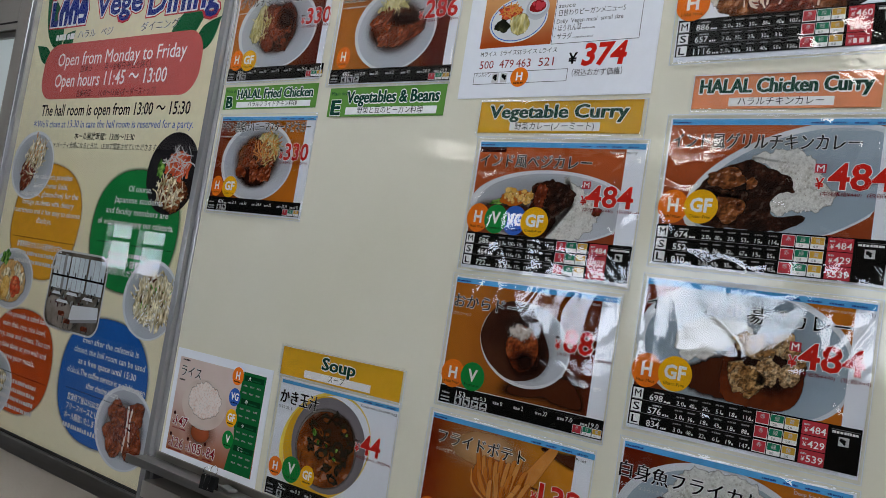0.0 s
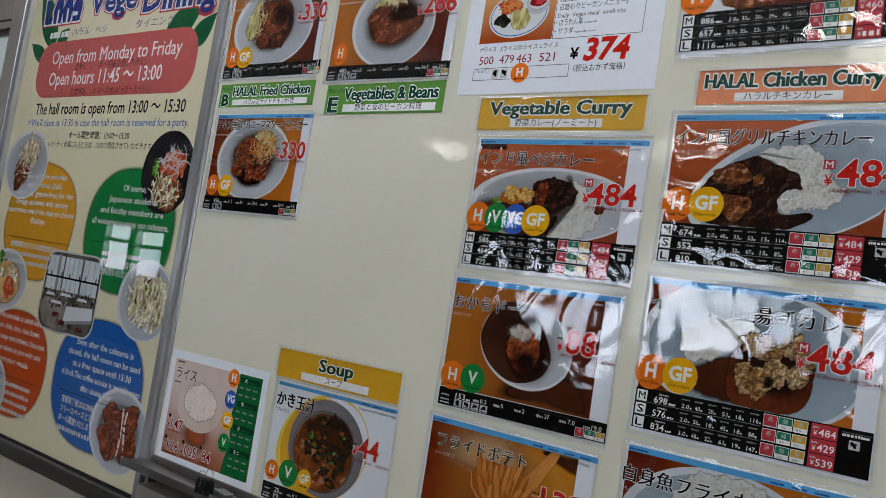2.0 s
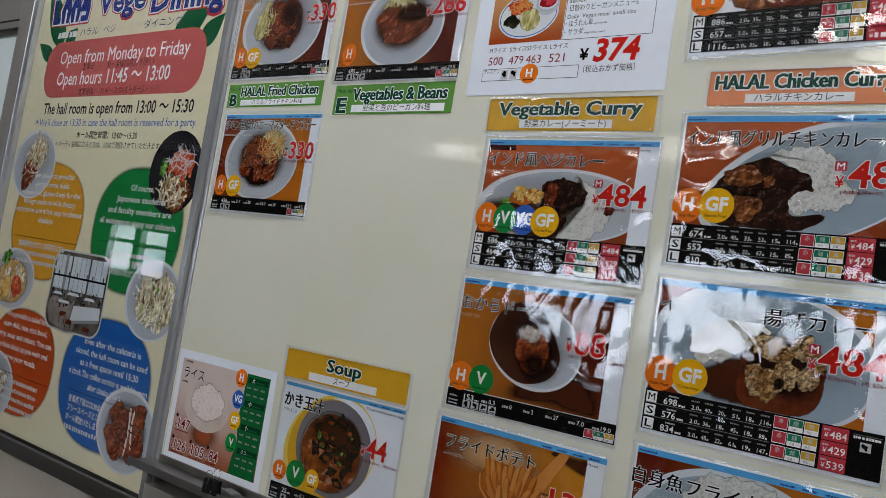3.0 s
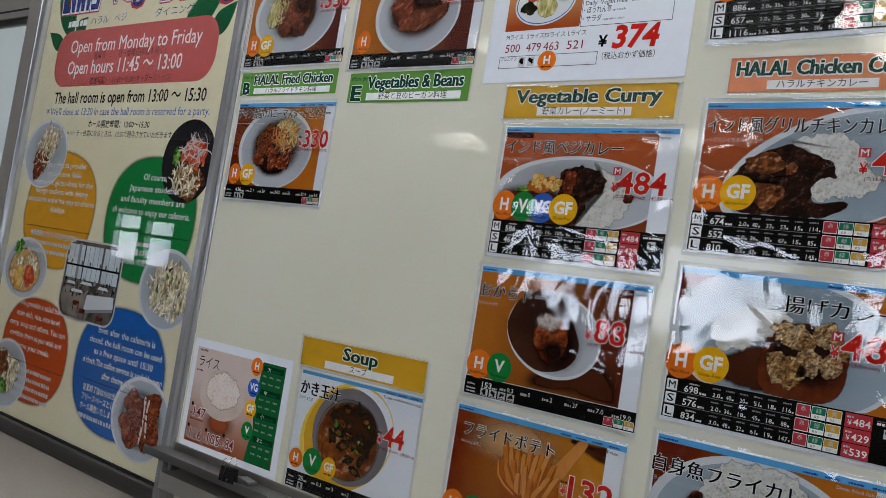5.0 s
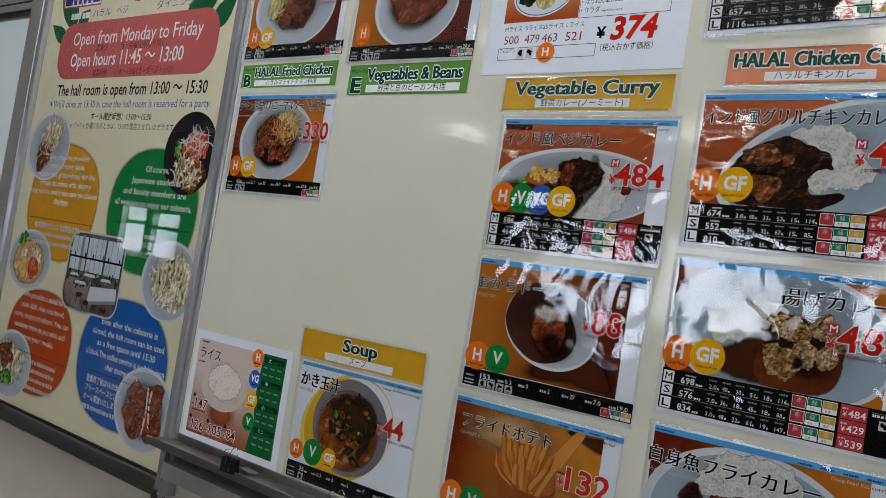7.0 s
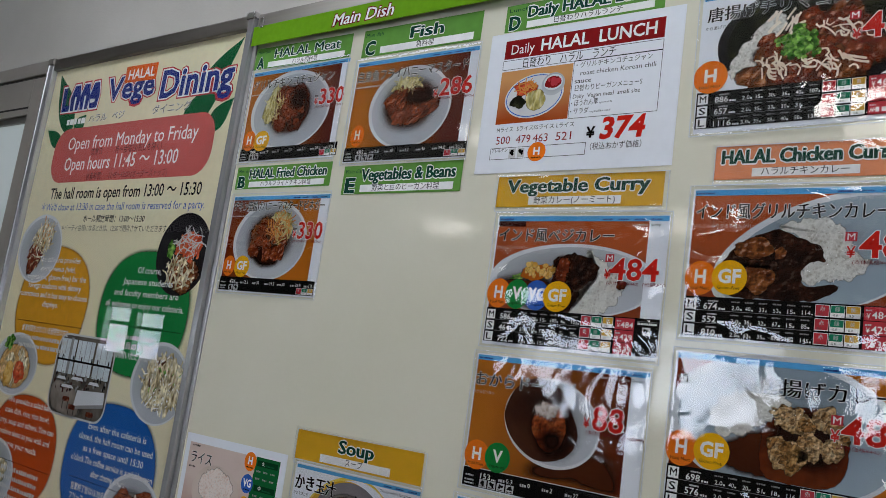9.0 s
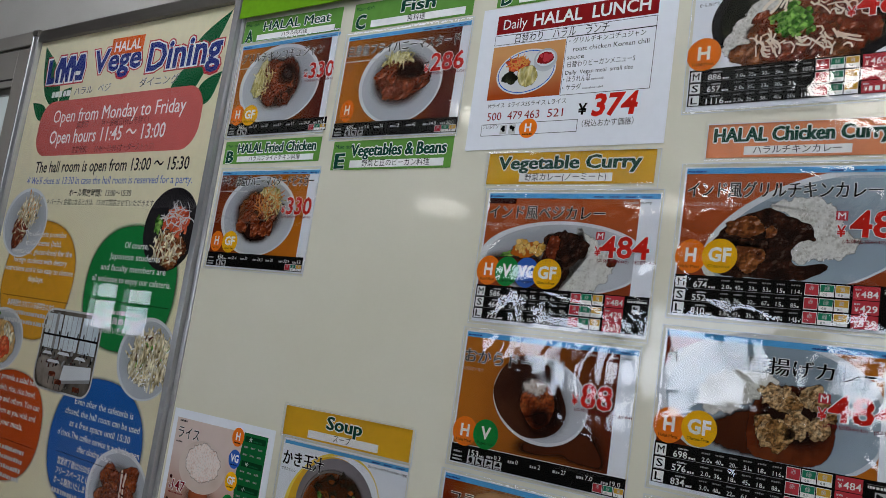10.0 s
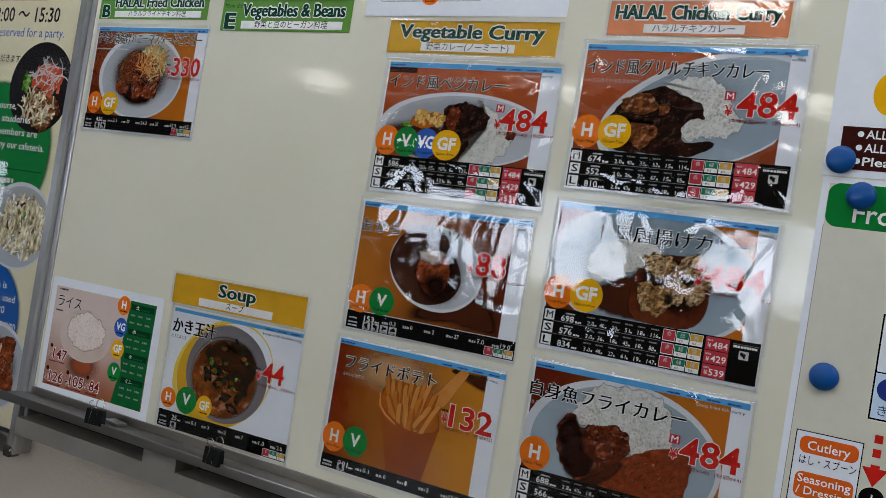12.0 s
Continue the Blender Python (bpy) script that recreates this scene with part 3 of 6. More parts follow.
def window_wall():
    bm = bmesh.new()
    y0, y1 = RY0 - 0.15, RY0
    edges = [RX0] + [v for o in OPENINGS for v in o[:2]] + [RX1]
    for a, b in zip(edges[::2], edges[1::2]):
        add_box(bm, (a, y0, 0), (b, y1, 3.0))
    for a, b, z0, z1 in OPENINGS:
        add_box(bm, (a, y0, 0), (b, y1, z0))
        add_box(bm, (a, y0, z1), (b, y1, 3.0))
    tagged(part("wall_back", bm, BACKWALL, None), "dim brown-grey wall pierced by wide windows", "wall", kind="structure")
    for k, (a, b, z0, z1) in enumerate(OPENINGS):
        w = thing("window_%d" % (k + 1), pose(0, 0, 0), "wide aluminium window with daylight outside", "window", kind="structure")
        n = max(1, round((b - a) / 0.8))
        for i in range(n + 1):
            x = a + (b - a) * i / n
            part("mullion", box_mesh((x - 0.035, y0 + 0.03, z0), (x + 0.035, y1 - 0.03, z1), 0.004), ALU, w)
        if z1 - z0 < 0.8:
            part("transom", box_mesh((a, y0 + 0.04, z0 + 0.62 * (z1 - z0)), (b, y1 - 0.05, z0 + 0.62 * (z1 - z0) + 0.05), 0.004), ALU, w)
    bm = box_mesh((RX0, RY0 - 1.6, -0.5), (RX1, RY0 - 1.55, 3.4))
    tagged(part("backdrop", bm, SKYGLOW, None), "bright overcast sky outside the windows", "backdrop", kind="structure")


window_wall()


def ceiling_light(x, y):
    c = thing("ceiling_light", pose(x, y, ZC), "white fill panel added under the ceiling, out of view", "ceiling light", "ceiling light panels")
    part("frame", box_mesh((-0.32, -0.62, -0.03), (0.32, 0.62, -0.001), 0.006), PAPER, c)
    part("diffuser", box_mesh((-0.28, -0.58, -0.036), (0.28, 0.58, -0.031)), PANEL, c)
    return c


def downlight(x, y):
    c = thing("downlight", pose(x, y, ZC), "square white downlight in the ceiling, switched on", "ceiling light", "square downlights")
    part("frame", box_mesh((-0.24, -0.24, -0.03), (0.24, 0.24, -0.001), 0.006), PAPER, c)
    part("diffuser", box_mesh((-0.20, -0.20, -0.036), (0.20, 0.20, -0.031)), DOWNLIGHT, c)
    return c


# unseen panels, added to light the boards from above and from the right
first_panel = ceiling_light(-0.95, -0.75)
first_panel.matrix_basis = pose(-0.95, -0.75, ZC, 0, 0, 90)
for lx, ly in ((0.65, -0.75), (2.25, -0.75), (2.75, -1.9), (4.35, -1.9)):
    copy_thing(first_panel, pose(lx, ly, ZC, 0, 0, 90))
first_down = downlight(-3.95, -5.05)
for lx, ly in ((-1.65, -4.95), (0.3, -4.95), (2.2, -4.95), (-1.9, -2.8), (0.12, -2.8), (2.1, -2.8)):
    copy_thing(first_down, pose(lx, ly, ZC))


# the glazed door beside the poster case
def glazed_door():
    d = thing("door_1", pose(0, WALL_Y, 0), "grey painted door with a tall glowing glass pane", "door", kind="structure")
    xr, xg, zt = -1.668, -1.752, 2.02
    part("stile", box_mesh((xg, -0.022, 0.01), (xr, -0.001, zt), 0.003), DOORM, d)
    part("stile", box_mesh((-2.70, -0.022, 0.01), (-2.60, -0.001, zt), 0.003), DOORM, d)
    part("rail", box_mesh((-2.60, -0.022, 1.905), (xg, -0.001, zt), 0.002), DOORM, d)
    part("rail", box_mesh((-2.60, -0.022, 0.01), (xg, -0.001, 0.95), 0.002), DOORM, d)
    part("bead", box_mesh((-2.60, -0.016, 1.884), (xg, -0.002, 1.903), 0.002), ALU_SHADED, d, "thin metal glazing bead")
    part("pane", box_mesh((-2.60, -0.008, 0.95), (xg - 0.001, -0.004, 1.883)), GLASSDOOR, d, "pale frosted glass, glowing itself in place of light behind")
    part("groove", box_mesh((-2.60, -0.0225, 1.925), (xg, -0.0218, 1.931)), DARKGAP, d)
    part("gap", box_mesh((-2.70, -0.012, zt), (xr, -0.001, zt + 0.007)), DARKGAP, d, "dark gap under the lintel")
    part("lintel", box_mesh((-2.75, -0.026, zt + 0.007), (xr + 0.03, -0.001, zt + 0.05), 0.003), DOORM, d)


glazed_door()

# ---- the poster case ----
PX0, PX1, PZ0, PZ1 = -1.612, -0.743, 0.785, 2.024


def poster_case():
    c = thing("poster_case", pose(0, 0, 0), "aluminium-framed poster case with a clear acrylic front", "poster case")
    y0, y1 = -0.020, WALL_Y
    w = 0.030
    part("backing", box_mesh((PX0 - 0.01, 0.006, PZ0 - 0.01), (PX1 + 0.01, WALL_Y - 0.001, PZ1 + 0.01)), PAPER, c)
    for xa, sgn in ((PX1, 1), (PX0, -1)):
        bm = bmesh.new()
        # an extruded profile: sloping inner face, a raised ridge and a stepped outer face
        prof = [(0, y1), (0, -0.007), (0.002, -0.0100), (0.0205, -0.0115), (0.0215, -0.0140), (0.0255, -0.0140), (0.0268, -0.0090), (0.0275, y1)]
        za, zb = PZ0 - 0.034, PZ1 + 0.034
        lo = [bm.verts.new((xa + sgn * a, b, za)) for a, b in prof]
        hi = [bm.verts.new((xa + sgn * a, b, zb)) for a, b in prof]
        for i in range(len(prof)):
            j = (i + 1) % len(prof)
            bm.faces.new((lo[i], lo[j], hi[j], hi[i]))
        bm.faces.new(lo[::-1])
        bm.faces.new(hi)
        bmesh.ops.recalc_face_normals(bm, faces=bm.faces[:])
        part("stile", bm, ALU, c)
    for za, zb in ((PZ1, PZ1 + w + 0.003), (PZ0 - w - 0.009, PZ0)):
        part("rail", box_mesh((PX0, -0.009, za), (PX1, WALL_Y - 0.001, zb), 0.003), ALU_SHADED, c)
    for xa in (PX0 - 0.020, PX1 - 0.002):
        part("corner_cap", box_mesh((xa, -0.0160, PZ0 - 0.042), (xa + 0.022, 0.01, PZ0 - 0.020), 0.005, 3), CAPM, c, "dark plastic corner cap")
    part("corner_cap", box_mesh((PX0 - 0.029, -0.0150, PZ1 + 0.016), (PX0 + 0.002, 0.01, PZ1 + 0.036), 0.004, 3), ALU_SHADED, c)
    part("corner_cap", box_mesh((PX1 - 0.001, -0.0165, PZ1 + 0.018), (PX1 + 0.029, 0.01, PZ1 + 0.037), 0.005, 3), STEEL, c, "chromed corner piece")
    bm = bmesh.new()
    bmesh.ops.create_uvsphere(bm, u_segments=14, v_segments=8, radius=0.004, matrix=Matrix.Translation((PX1 + 0.023, -0.0145, PZ0 - 0.026)))
    part("screw", bm, STEEL, c)
    part("gasket", box_mesh((PX0, -0.002, PZ0), (PX1, 0.004, PZ0 + 0.006)), DARKGAP, c, "black rubber strip along the bottom")
    bm = bmesh.new()
    bm.faces.new([bm.verts.new((x, -0.0015, z)) for x, z in ((PX0, PZ0), (PX1, PZ0), (PX1, PZ1), (PX0, PZ1))])
    part("acrylic", bm, ACRYL, c, "clear acrylic sheet with soft reflections")
    return c


poster_case()


def leaf(S, name, base, tip, half, layer, mat):
    """A pointed leaf with a midrib and side veins."""
    layer += (tip[0] % 7) * 0.05
    bx, by = base
    dx, dy = tip[0] - bx, tip[1] - by
    l = math.hypot(dx, dy)
    ux, uy = dx / l, dy / l
    left, right = [], []
    for k in range(13):
        t = k / 12
        h = half * math.sin(math.pi * t ** 0.8) * (1 - 0.25 * t)
        left.append((bx + dx * t - uy * h, by + dy * t + ux * h))
        right.append((bx + dx * t + uy * h, by + dy * t - ux * h))
    ob = S.poly(name, left[:-1] + right[:0:-1], mat, layer)
    pts, faces = [], []
    for k in range(2, 11, 2):
        t = k / 12
        h = half * 0.75 * math.sin(math.pi * t ** 0.8)
        for sg in (-1, 1):
            x0, y0 = bx + dx * t, by + dy * t
            x1, y1 = x0 + ux * h * 0.8 - uy * h * sg, y0 + uy * h * 0.8 + ux * h * sg
            b = len(pts)
            pts += [(x0, y0), (x0 + ux * 1.4, y0 + uy * 1.4), (x1, y1)]
            faces.append((b, b + 1, b + 2))
    b = len(pts)
    pts += [(bx - uy, by + ux), (bx + uy, by - ux), tip]
    faces.append((b, b + 1, b + 2))
    S.flat("vein", pts, faces, INK["leafdark"], layer + 0.5, ob)


def plate_photo(S, cx, cy, rx, ry, layer, rim=PLATE_RIM, well=PLATE, turn=0, limit=None):
    """A plate in a photograph; limit is the photo's edge, where the picture cuts it off."""
    p = S.ellipse("plate", cx, cy, rx, ry, rim, layer, turn=turn)
    w = S.ellipse("well", cx + rx * 0.02, cy + ry * 0.02, rx * 0.93, ry * 0.93, well, layer + 0.5, p, turn)
    if limit:
        for ob in (p, w):
            for v in ob.data.vertices:
                v.co.x = min(v.co.x, limit / 1000)
                v.co.z = max(v.co.z, -0.160)
    return p


def dashes(S, x0, x1, y, layer):
    pts, faces, x = [], [], x0
    while x < x1:
        b = len(pts)
        pts += [(x, y + 1.2), (x + 6, y + 1.2), (x + 6, y - 1.2), (x, y - 1.2)]
        faces.append((b, b + 1, b + 2, b + 3))
        x += 10
    S.flat("dashed_line", pts, faces, INK["black"], layer)


def poster():
    t = thing("poster", pose(PX0 + 0.002, 0.0045, PZ1 + 0.001), "cream dining hall poster with coloured shapes and food photos", "poster")
    W, Hh = (PX1 - PX0 - 0.003) * 1000, (PZ1 - PZ0) * 1000
    part("paper", box_mesh((0, 0, -Hh / 1000), (W / 1000, 0.001, 0)), POSTER, t)
    S = Sheet(t, 0.0002)
    # leaves round the heading
    leaf(S, "leaf", (150, 205), (28, 14), 44, 1, INK["leaf"])
    leaf(S, "leaf", (165, 200), (215, 150), 30, 1, INK["leaf"])
    leaf(S, "leaf", (112, 235), (20, 182), 24, 1, INK["leaf"])
    leaf(S, "leaf", (700, 160), (848, 12), 36, 1, INK["leaf"])
    leaf(S, "leaf", (660, 215), (800, 130), 44, 1.5, INK["leaf"])
    leaf(S, "leaf", (770, 235), (850, 160), 32, 1, INK["leaf"])
    # heading: the first word is a mark, drawn as plain slanted shapes
    mark = None
    for k, (x, w, cut) in enumerate(((66, 40, 0), (112, 46, 1), (162, 46, 1), (212, 44, 2))):
        pts = [(x + 8, 132), (x + w, 132), (x + w + 4, 96), (x + w - 6, 58), (x + 12, 58), (x - 2, 96)]
        if cut == 0:
            pts = [(x + 6, 132), (x + w + 4, 132), (x + w + 6, 114), (x + 22, 114), (x + 18, 60), (x - 2, 60)]
        cxm, cym = sum(p[0] for p in pts) / len(pts), sum(p[1] for p in pts) / len(pts)
        for name, grow, col, lay in (("mark", 1.34, "cherry", 3), ("mark", 1.18, "white", 3.5), ("mark", 1.0, "navy", 4)):
            mark = S.poly(name, [(cxm + (a - cxm) * grow, cym + (b - cym) * (1 + (grow - 1) * 0.7)) for a, b in pts], INK[col], lay)
        if cut:
            S.poly("mark_gap", [(cxm - 3, 132), (cxm + 6, 132), (cxm + 4, 92), (cxm - 5, 92)] if cut == 1 else
                   [(cxm - 20, 116), (cxm + 4, 116), (cxm + 6, 106), (cxm - 20, 104)], INK["white"], 4.5)
    for body, x, y, w, h in (("Vege", 300, 118, 218, 62), ("Dining", 548, 133, 285, 72)):
        S.letter("heading", body, x, y, h, INK["navy"], 4.5, w, 0.025, edge=INK["white"], rim=0.035, edge2=INK["cherry"])
    flag = S.poly("flag", [(374, 75), (516, 79), (516, 33), (372, 30)], INK["orange"], 4.8)
    S.letter("flag_writing", "HALAL", 388, 68, 27, INK["white"], 5.2, 118, 0.02, parent=flag)
    S.bars("kana", 117, 174, 98, 20, INK["white"], 3.4, 1)
    for body, x, w in (("ハラル", 232, 88), ("ベジ", 347, 56), ("ダイニング", 531, 158)):
        S.letter("kana", body, x, 173, 18, INK["black"], 3.4, w, edge=INK["white"], rim=0.03)
    # red panel with the opening hours
    pill = S.round_rect("panel", 82, 186, 802, 342, 62, INK["pill"], 2.2, label="rounded red panel with opening hours")
    S.letter("opening_days", "Open from Monday to Friday", 153, 249, 37, INK["white"], 3, 586, 0.012, parent=pill)
    S.letter("japanese_line", "営業日　：　月～金曜日(祝日を除く)", 280, 268, 15, INK["brown"], 3, 322, parent=pill)
    S.letter("opening_hours", "Open hours 11:45 ～ 13:00", 155, 308, 37, INK["white"], 3, 522, 0.012, parent=pill)
    S.letter("japanese_line", "営業時間：　11:45～13:00 (オーダーストップ)", 281, 336, 15, INK["brown"], 3, 364, parent=pill)
    S.letter("hall_hours", "The hall room is open from 13:00 ～ 15:30", 113, 388, 31, INK["black"], 2.2, 680, 0.015)
    S.letter("hall_note", "＊We'll close at 13:30 in case the hall room is reserved for a party.", 82, 421, 20, INK["badge_blue"], 2.2, 734)
    S.letter("japanese_line", "ホール開放時間：13:00～15:30", 312, 452, 15, INK["black"], 2.2, 278, 0.012)
    S.letter("japanese_line", "＊パーティ会場になるときは、13:30で閉店させていただきます", 212, 476, 13, INK["black"], 2.2, 476)
    # coloured shapes
    for name, cx, cy, rx, ry, col, turn in (("yellow_shape", 240, 676, 178, 156, "blob_gold", 8), ("green_shape", 652, 672, 182, 152, "blob_green", 0),
                                            ("red_shape", 240, 1052, 172, 138, "blob_red", 0), ("blue_shape", 636, 1038, 188, 154, "blob_blue", 0)):
        S.ellipse(name, cx, cy, rx * 1.04, ry * 1.04, BLOBS[col], 1.2, turn=turn, power=2.35)
    lines = [(238, 566, 24, [("The cafeteria provides", 210), ("special menus (halal,", 180), ("vegetarian, gluten-free) for the", 300), ("foreign students with dietary", 270),
                             ("restrictions and it has easy to choose", 346), ("displays.", 80)]),
             (655, 580, 28, [("Of course,", 95), ("Japanese students", 200), ("and faculty members are", 258), ("all welcome to enjoy our cafeteria.", 314)]),
             (650, 958, 26, [("Even after the cafeteria is", 236), ("closed, the hall room can be used", 300), ("as a free space until 15:30", 245),
                             ("o'clock.The coffee service is available even", 330), ("after closing hours.", 142)]),
             (240, 945, 28, [("We provide a salad bar,", 220), ("main dish, rice, rice bowl,", 230), ("curry, soup and others. You can", 290), ("combine them as you wish and", 270),
                             ("serve your meals.", 171)])]
    for cx, y, step, rows in lines:
        for k, (body, w) in enumerate(rows):
            S.letter("note_line", body, cx, y + k * step - 2, 15, INK["white"], 7.5, w, 0.0, edge=INK["grey"], rim=0.02, centre=True)
    for x0, x1, y in ((88, 410, 727), (510, 816, 706), (112, 395, 1088), (493, 800, 1072)):
        dashes(S, x0, x1, y, 7.5)
    small = [(238, 752, ["食事制限をされている留学生の方も", "", ""], 240), (650, 736, ["", "教職員の皆様も", "ご利用いただけます"], 165),
             (585, 1098, ["営業終了後は15:30まで", "フリースペースとして", "ホール開放いたします。", ""], 155), (260, 1112, ["", "", "", ""], 190)]
    for cx, y, rows, w in small:
        for k, body in enumerate(rows):
            if body:
                S.letter("japanese_line", body, cx, y + k * 22, 13, INK["white"], 7.5, w, edge=INK["grey"], rim=0.03, centre=True)
            else:
                S.bars("japanese_line", cx - w / 2, y + k * 22, w, 11, INK["palegrey"], 7.5, k)
    # food photographs
    plate_photo(S, 118, 528, 114, 96, 2)
    S.strips("cabbage_shreds", 132, 498, 48, 38, 70, 44, 4, NOODLE, 3.2, 3, spread=90, turn=-50)
    S.strips("carrot_shreds", 125, 492, 46, 34, 18, 40, 5, FRIES_LIGHT, 3.4, 4, spread=80, turn=-55)
    S.blob("sauced_meat", 100, 550, 40, 50, REDSAUCE, 3.6, 5, 0.2, 20)
    S.strips("red_threads", 98, 552, 36, 40, 26, 26, 4, REDSAUCE, 3.8, 6, spread=120, turn=60)
    S.strips("onion_shreds", 110, 536, 44, 44, 14, 40, 3.4, NOODLE, 4.2, 8)
    dk = S.ellipse("black_bowl", 768, 528, 98, 97, DARKBOWL, 2)
    S.blob("meat", 776, 572, 64, 44, GLAZED, 3.2, 6, 0.25)
    S.strips("onion_shreds", 770, 570, 50, 36, 60, 34, 4, NOODLE, 3.4, 7)
    S.blob("tomato", 788, 506, 48, 34, TOMATO, 3.5, 8, 0.25)
    S.strips("radish_shreds", 788, 500, 50, 34, 44, 36, 2.6, INK["palegrey"], 3.8, 9)
    S.strips("tomato_shreds", 790, 512, 44, 34, 22, 26, 8, TOMATO, 3.7, 39)
    S.blob("herbs", 722, 520, 14, 24, HERB, 3.6, 10, 0.3)
    plate_photo(S, 120, 845, 118, 84, 4)
    S.blob("stewed_vegetables", 118, 850, 88, 60, STEW, 5.2, 11, 0.06)
    for k, (x, y) in enumerate(((92, 835), (150, 820), (120, 880), (175, 845))):
        S.blob("potato", x, y, 26, 17, NOODLE, 5.5 + k * 0.1, 12 + k, 0.2, 40 * k)
    S.blob("carrot", 150, 862, 30, 34, TOMATO, 6, 15, 0.2)
    S.blob("potato", 96, 872, 26, 40, CORN, 6.05, 15, 0.15, 10)
    S.blob("leafy_side", 70, 790, 26, 22, HERB, 6, 16, 0.3)
    plate_photo(S, 770, 822, 106, 92, 4)
    S.blob("bean_sprouts", 785, 820, 82, 66, NOODLE, 5.2, 17, 0.18)
    S.strips("sprouts", 785, 820, 74, 60, 120, 46, 5, NOODLE, 5.5, 18)
    S.strips("sprouts", 785, 820, 70, 56, 40, 40, 4, INK["white"], 5.8, 19)
    S.strips("green_shreds", 790, 815, 60, 50, 26, 34, 4, HERB, 6.0, 20)
    S.strips("dark_gaps", 785, 825, 66, 52, 34, 20, 5, SHADE, 5.75, 21)
    plate_photo(S, 118, 1132, 114, 92, 4)
    S.blob("salad", 108, 1130, 82, 64, NOODLE, 5.2, 20, 0.2)
    S.blob("vegetables", 88, 1110, 40, 36, GLAZED, 5.6, 21, 0.3)
    S.blob("leafy_side", 100, 1170, 44, 20, HERB, 5.8, 22, 0.3)
    plate_photo(S, 756, 1118, 114, 94, 4)
    S.ellipse("plate_shadow", 756, 1120, 92, 74, PLATE_DEEP, 5.0, rim=0.6)
    for k, (x, y, rx, ry, turn) in enumerate(((728, 1092, 46, 32, 20), (790, 1084, 42, 30, -24), (736, 1142, 54, 42, 10), (796, 1140, 40, 46, -10))):
        S.blob("fried_chicken", x, y, rx, ry, SAUTEED, 5.2 + k * 0.2, 23 + k, 0.2, turn)
    S.strips("sauce_thread", 766, 1112, 50, 42, 26, 26, 5, REDSAUCE, 6.3, 25, spread=120, turn=60)
    S.shape("onion_stem", [(763, 1070), (769, 1070), (773, 1110), (770, 1164), (765, 1164), (768, 1110)], MAYO, 6.5, 1.5)
    S.shape("onion_stem", [(779, 1072), (784, 1074), (781, 1100), (790, 1146), (785, 1148), (777, 1102)], MAYO, 6.7, 1.5)
    # photograph of the dining hall
    fr = S.round_rect("photo_border", 322, 742, 584, 944, 40, INK["palegrey"], 6.2)
    S.round_rect("hall_photo", 327, 747, 579, 939, 37, photo("photo_hall", [(0.35, "3a342e"), (0.6, "6c655b")], 14, 5), 6.4, fr)
    sky_ink, floor_ink = photo("photo_daylight", [(0.3, "b9c4cc"), (0.7, "e4ebee")], 9, 3), photo("photo_hall_floor", [(0.3, "6a6058"), (0.7, "9a9086")], 18, 4, soft=1.0, ragged=0.1)
    for x0, x1 in ((336, 380), (388, 408), (414, 492), (500, 572)):
        S.rect("photo_window", x0, 756, x1, 842, sky_ink, 6.6, fr)
    S.rect("photo_column", 380, 752, 392, 850, INK["grey"], 6.7, fr)
    for x in (360, 430, 452, 474, 522, 548):
        S.rect("photo_window_bar", x, 756, x + 2.2, 842, INK["grey"], 6.7, fr)
    S.rect("photo_beam", 330, 806, 576, 811, INK["black"], 6.8, fr)
    for x in (352, 402, 440, 486, 512, 560):
        S.rect("photo_lamp", x, 796, x + 5, 808, INK["black"], 6.75, fr)
    S.shape("photo_floor", [(332, 866), (440, 872), (470, 936), (350, 932)], floor_ink, 6.5, 24, fr)
    rnd = random.Random(5)
    for k in range(74):
        x, y = rnd.uniform(334, 566), 836 + 44 * rnd.random() ** 1.3
        S.rect("photo_chair", x, y, x + rnd.uniform(3, 8), y + rnd.uniform(4, 12), (INK["brown"], INK["black"], INK["grey"])[k % 3], 6.8 + k * 0.01, fr)
    for x, y, w in ((345, 850, 46), (412, 846, 58), (492, 850, 50), (372, 868, 60)):
        S.poly("photo_table", [(x, y + 7), (x + w, y + 7), (x + w - 8, y), (x + 8, y)], PLATE_RIM, 7.6, fr)
    S.poly("photo_table", [(446, 914), (574, 896), (570, 868), (452, 876)], PLATE_RIM, 7.7, fr)
    S.poly("photo_table_edge", [(446, 922), (574, 904), (574, 896), (446, 914)], INK["grey"], 7.7, fr)
    for x, y in ((392, 896), (424, 912), (508, 920)):
        S.round_rect("photo_seat", x, y, x + 32, y + 12, 5, SAUCE, 7.75, fr)
        for lx in (x + 3, x + 26):
            S.rect("photo_leg", lx, y + 11, lx + 2.6, min(y + 30, 937), INK["black"], 7.72, fr)
    return t


poster()

# ---- the cream board with its tray ----
BX0, BX1, BZ0, BZ1 = -0.703, 1.10, 0.872, 2.018


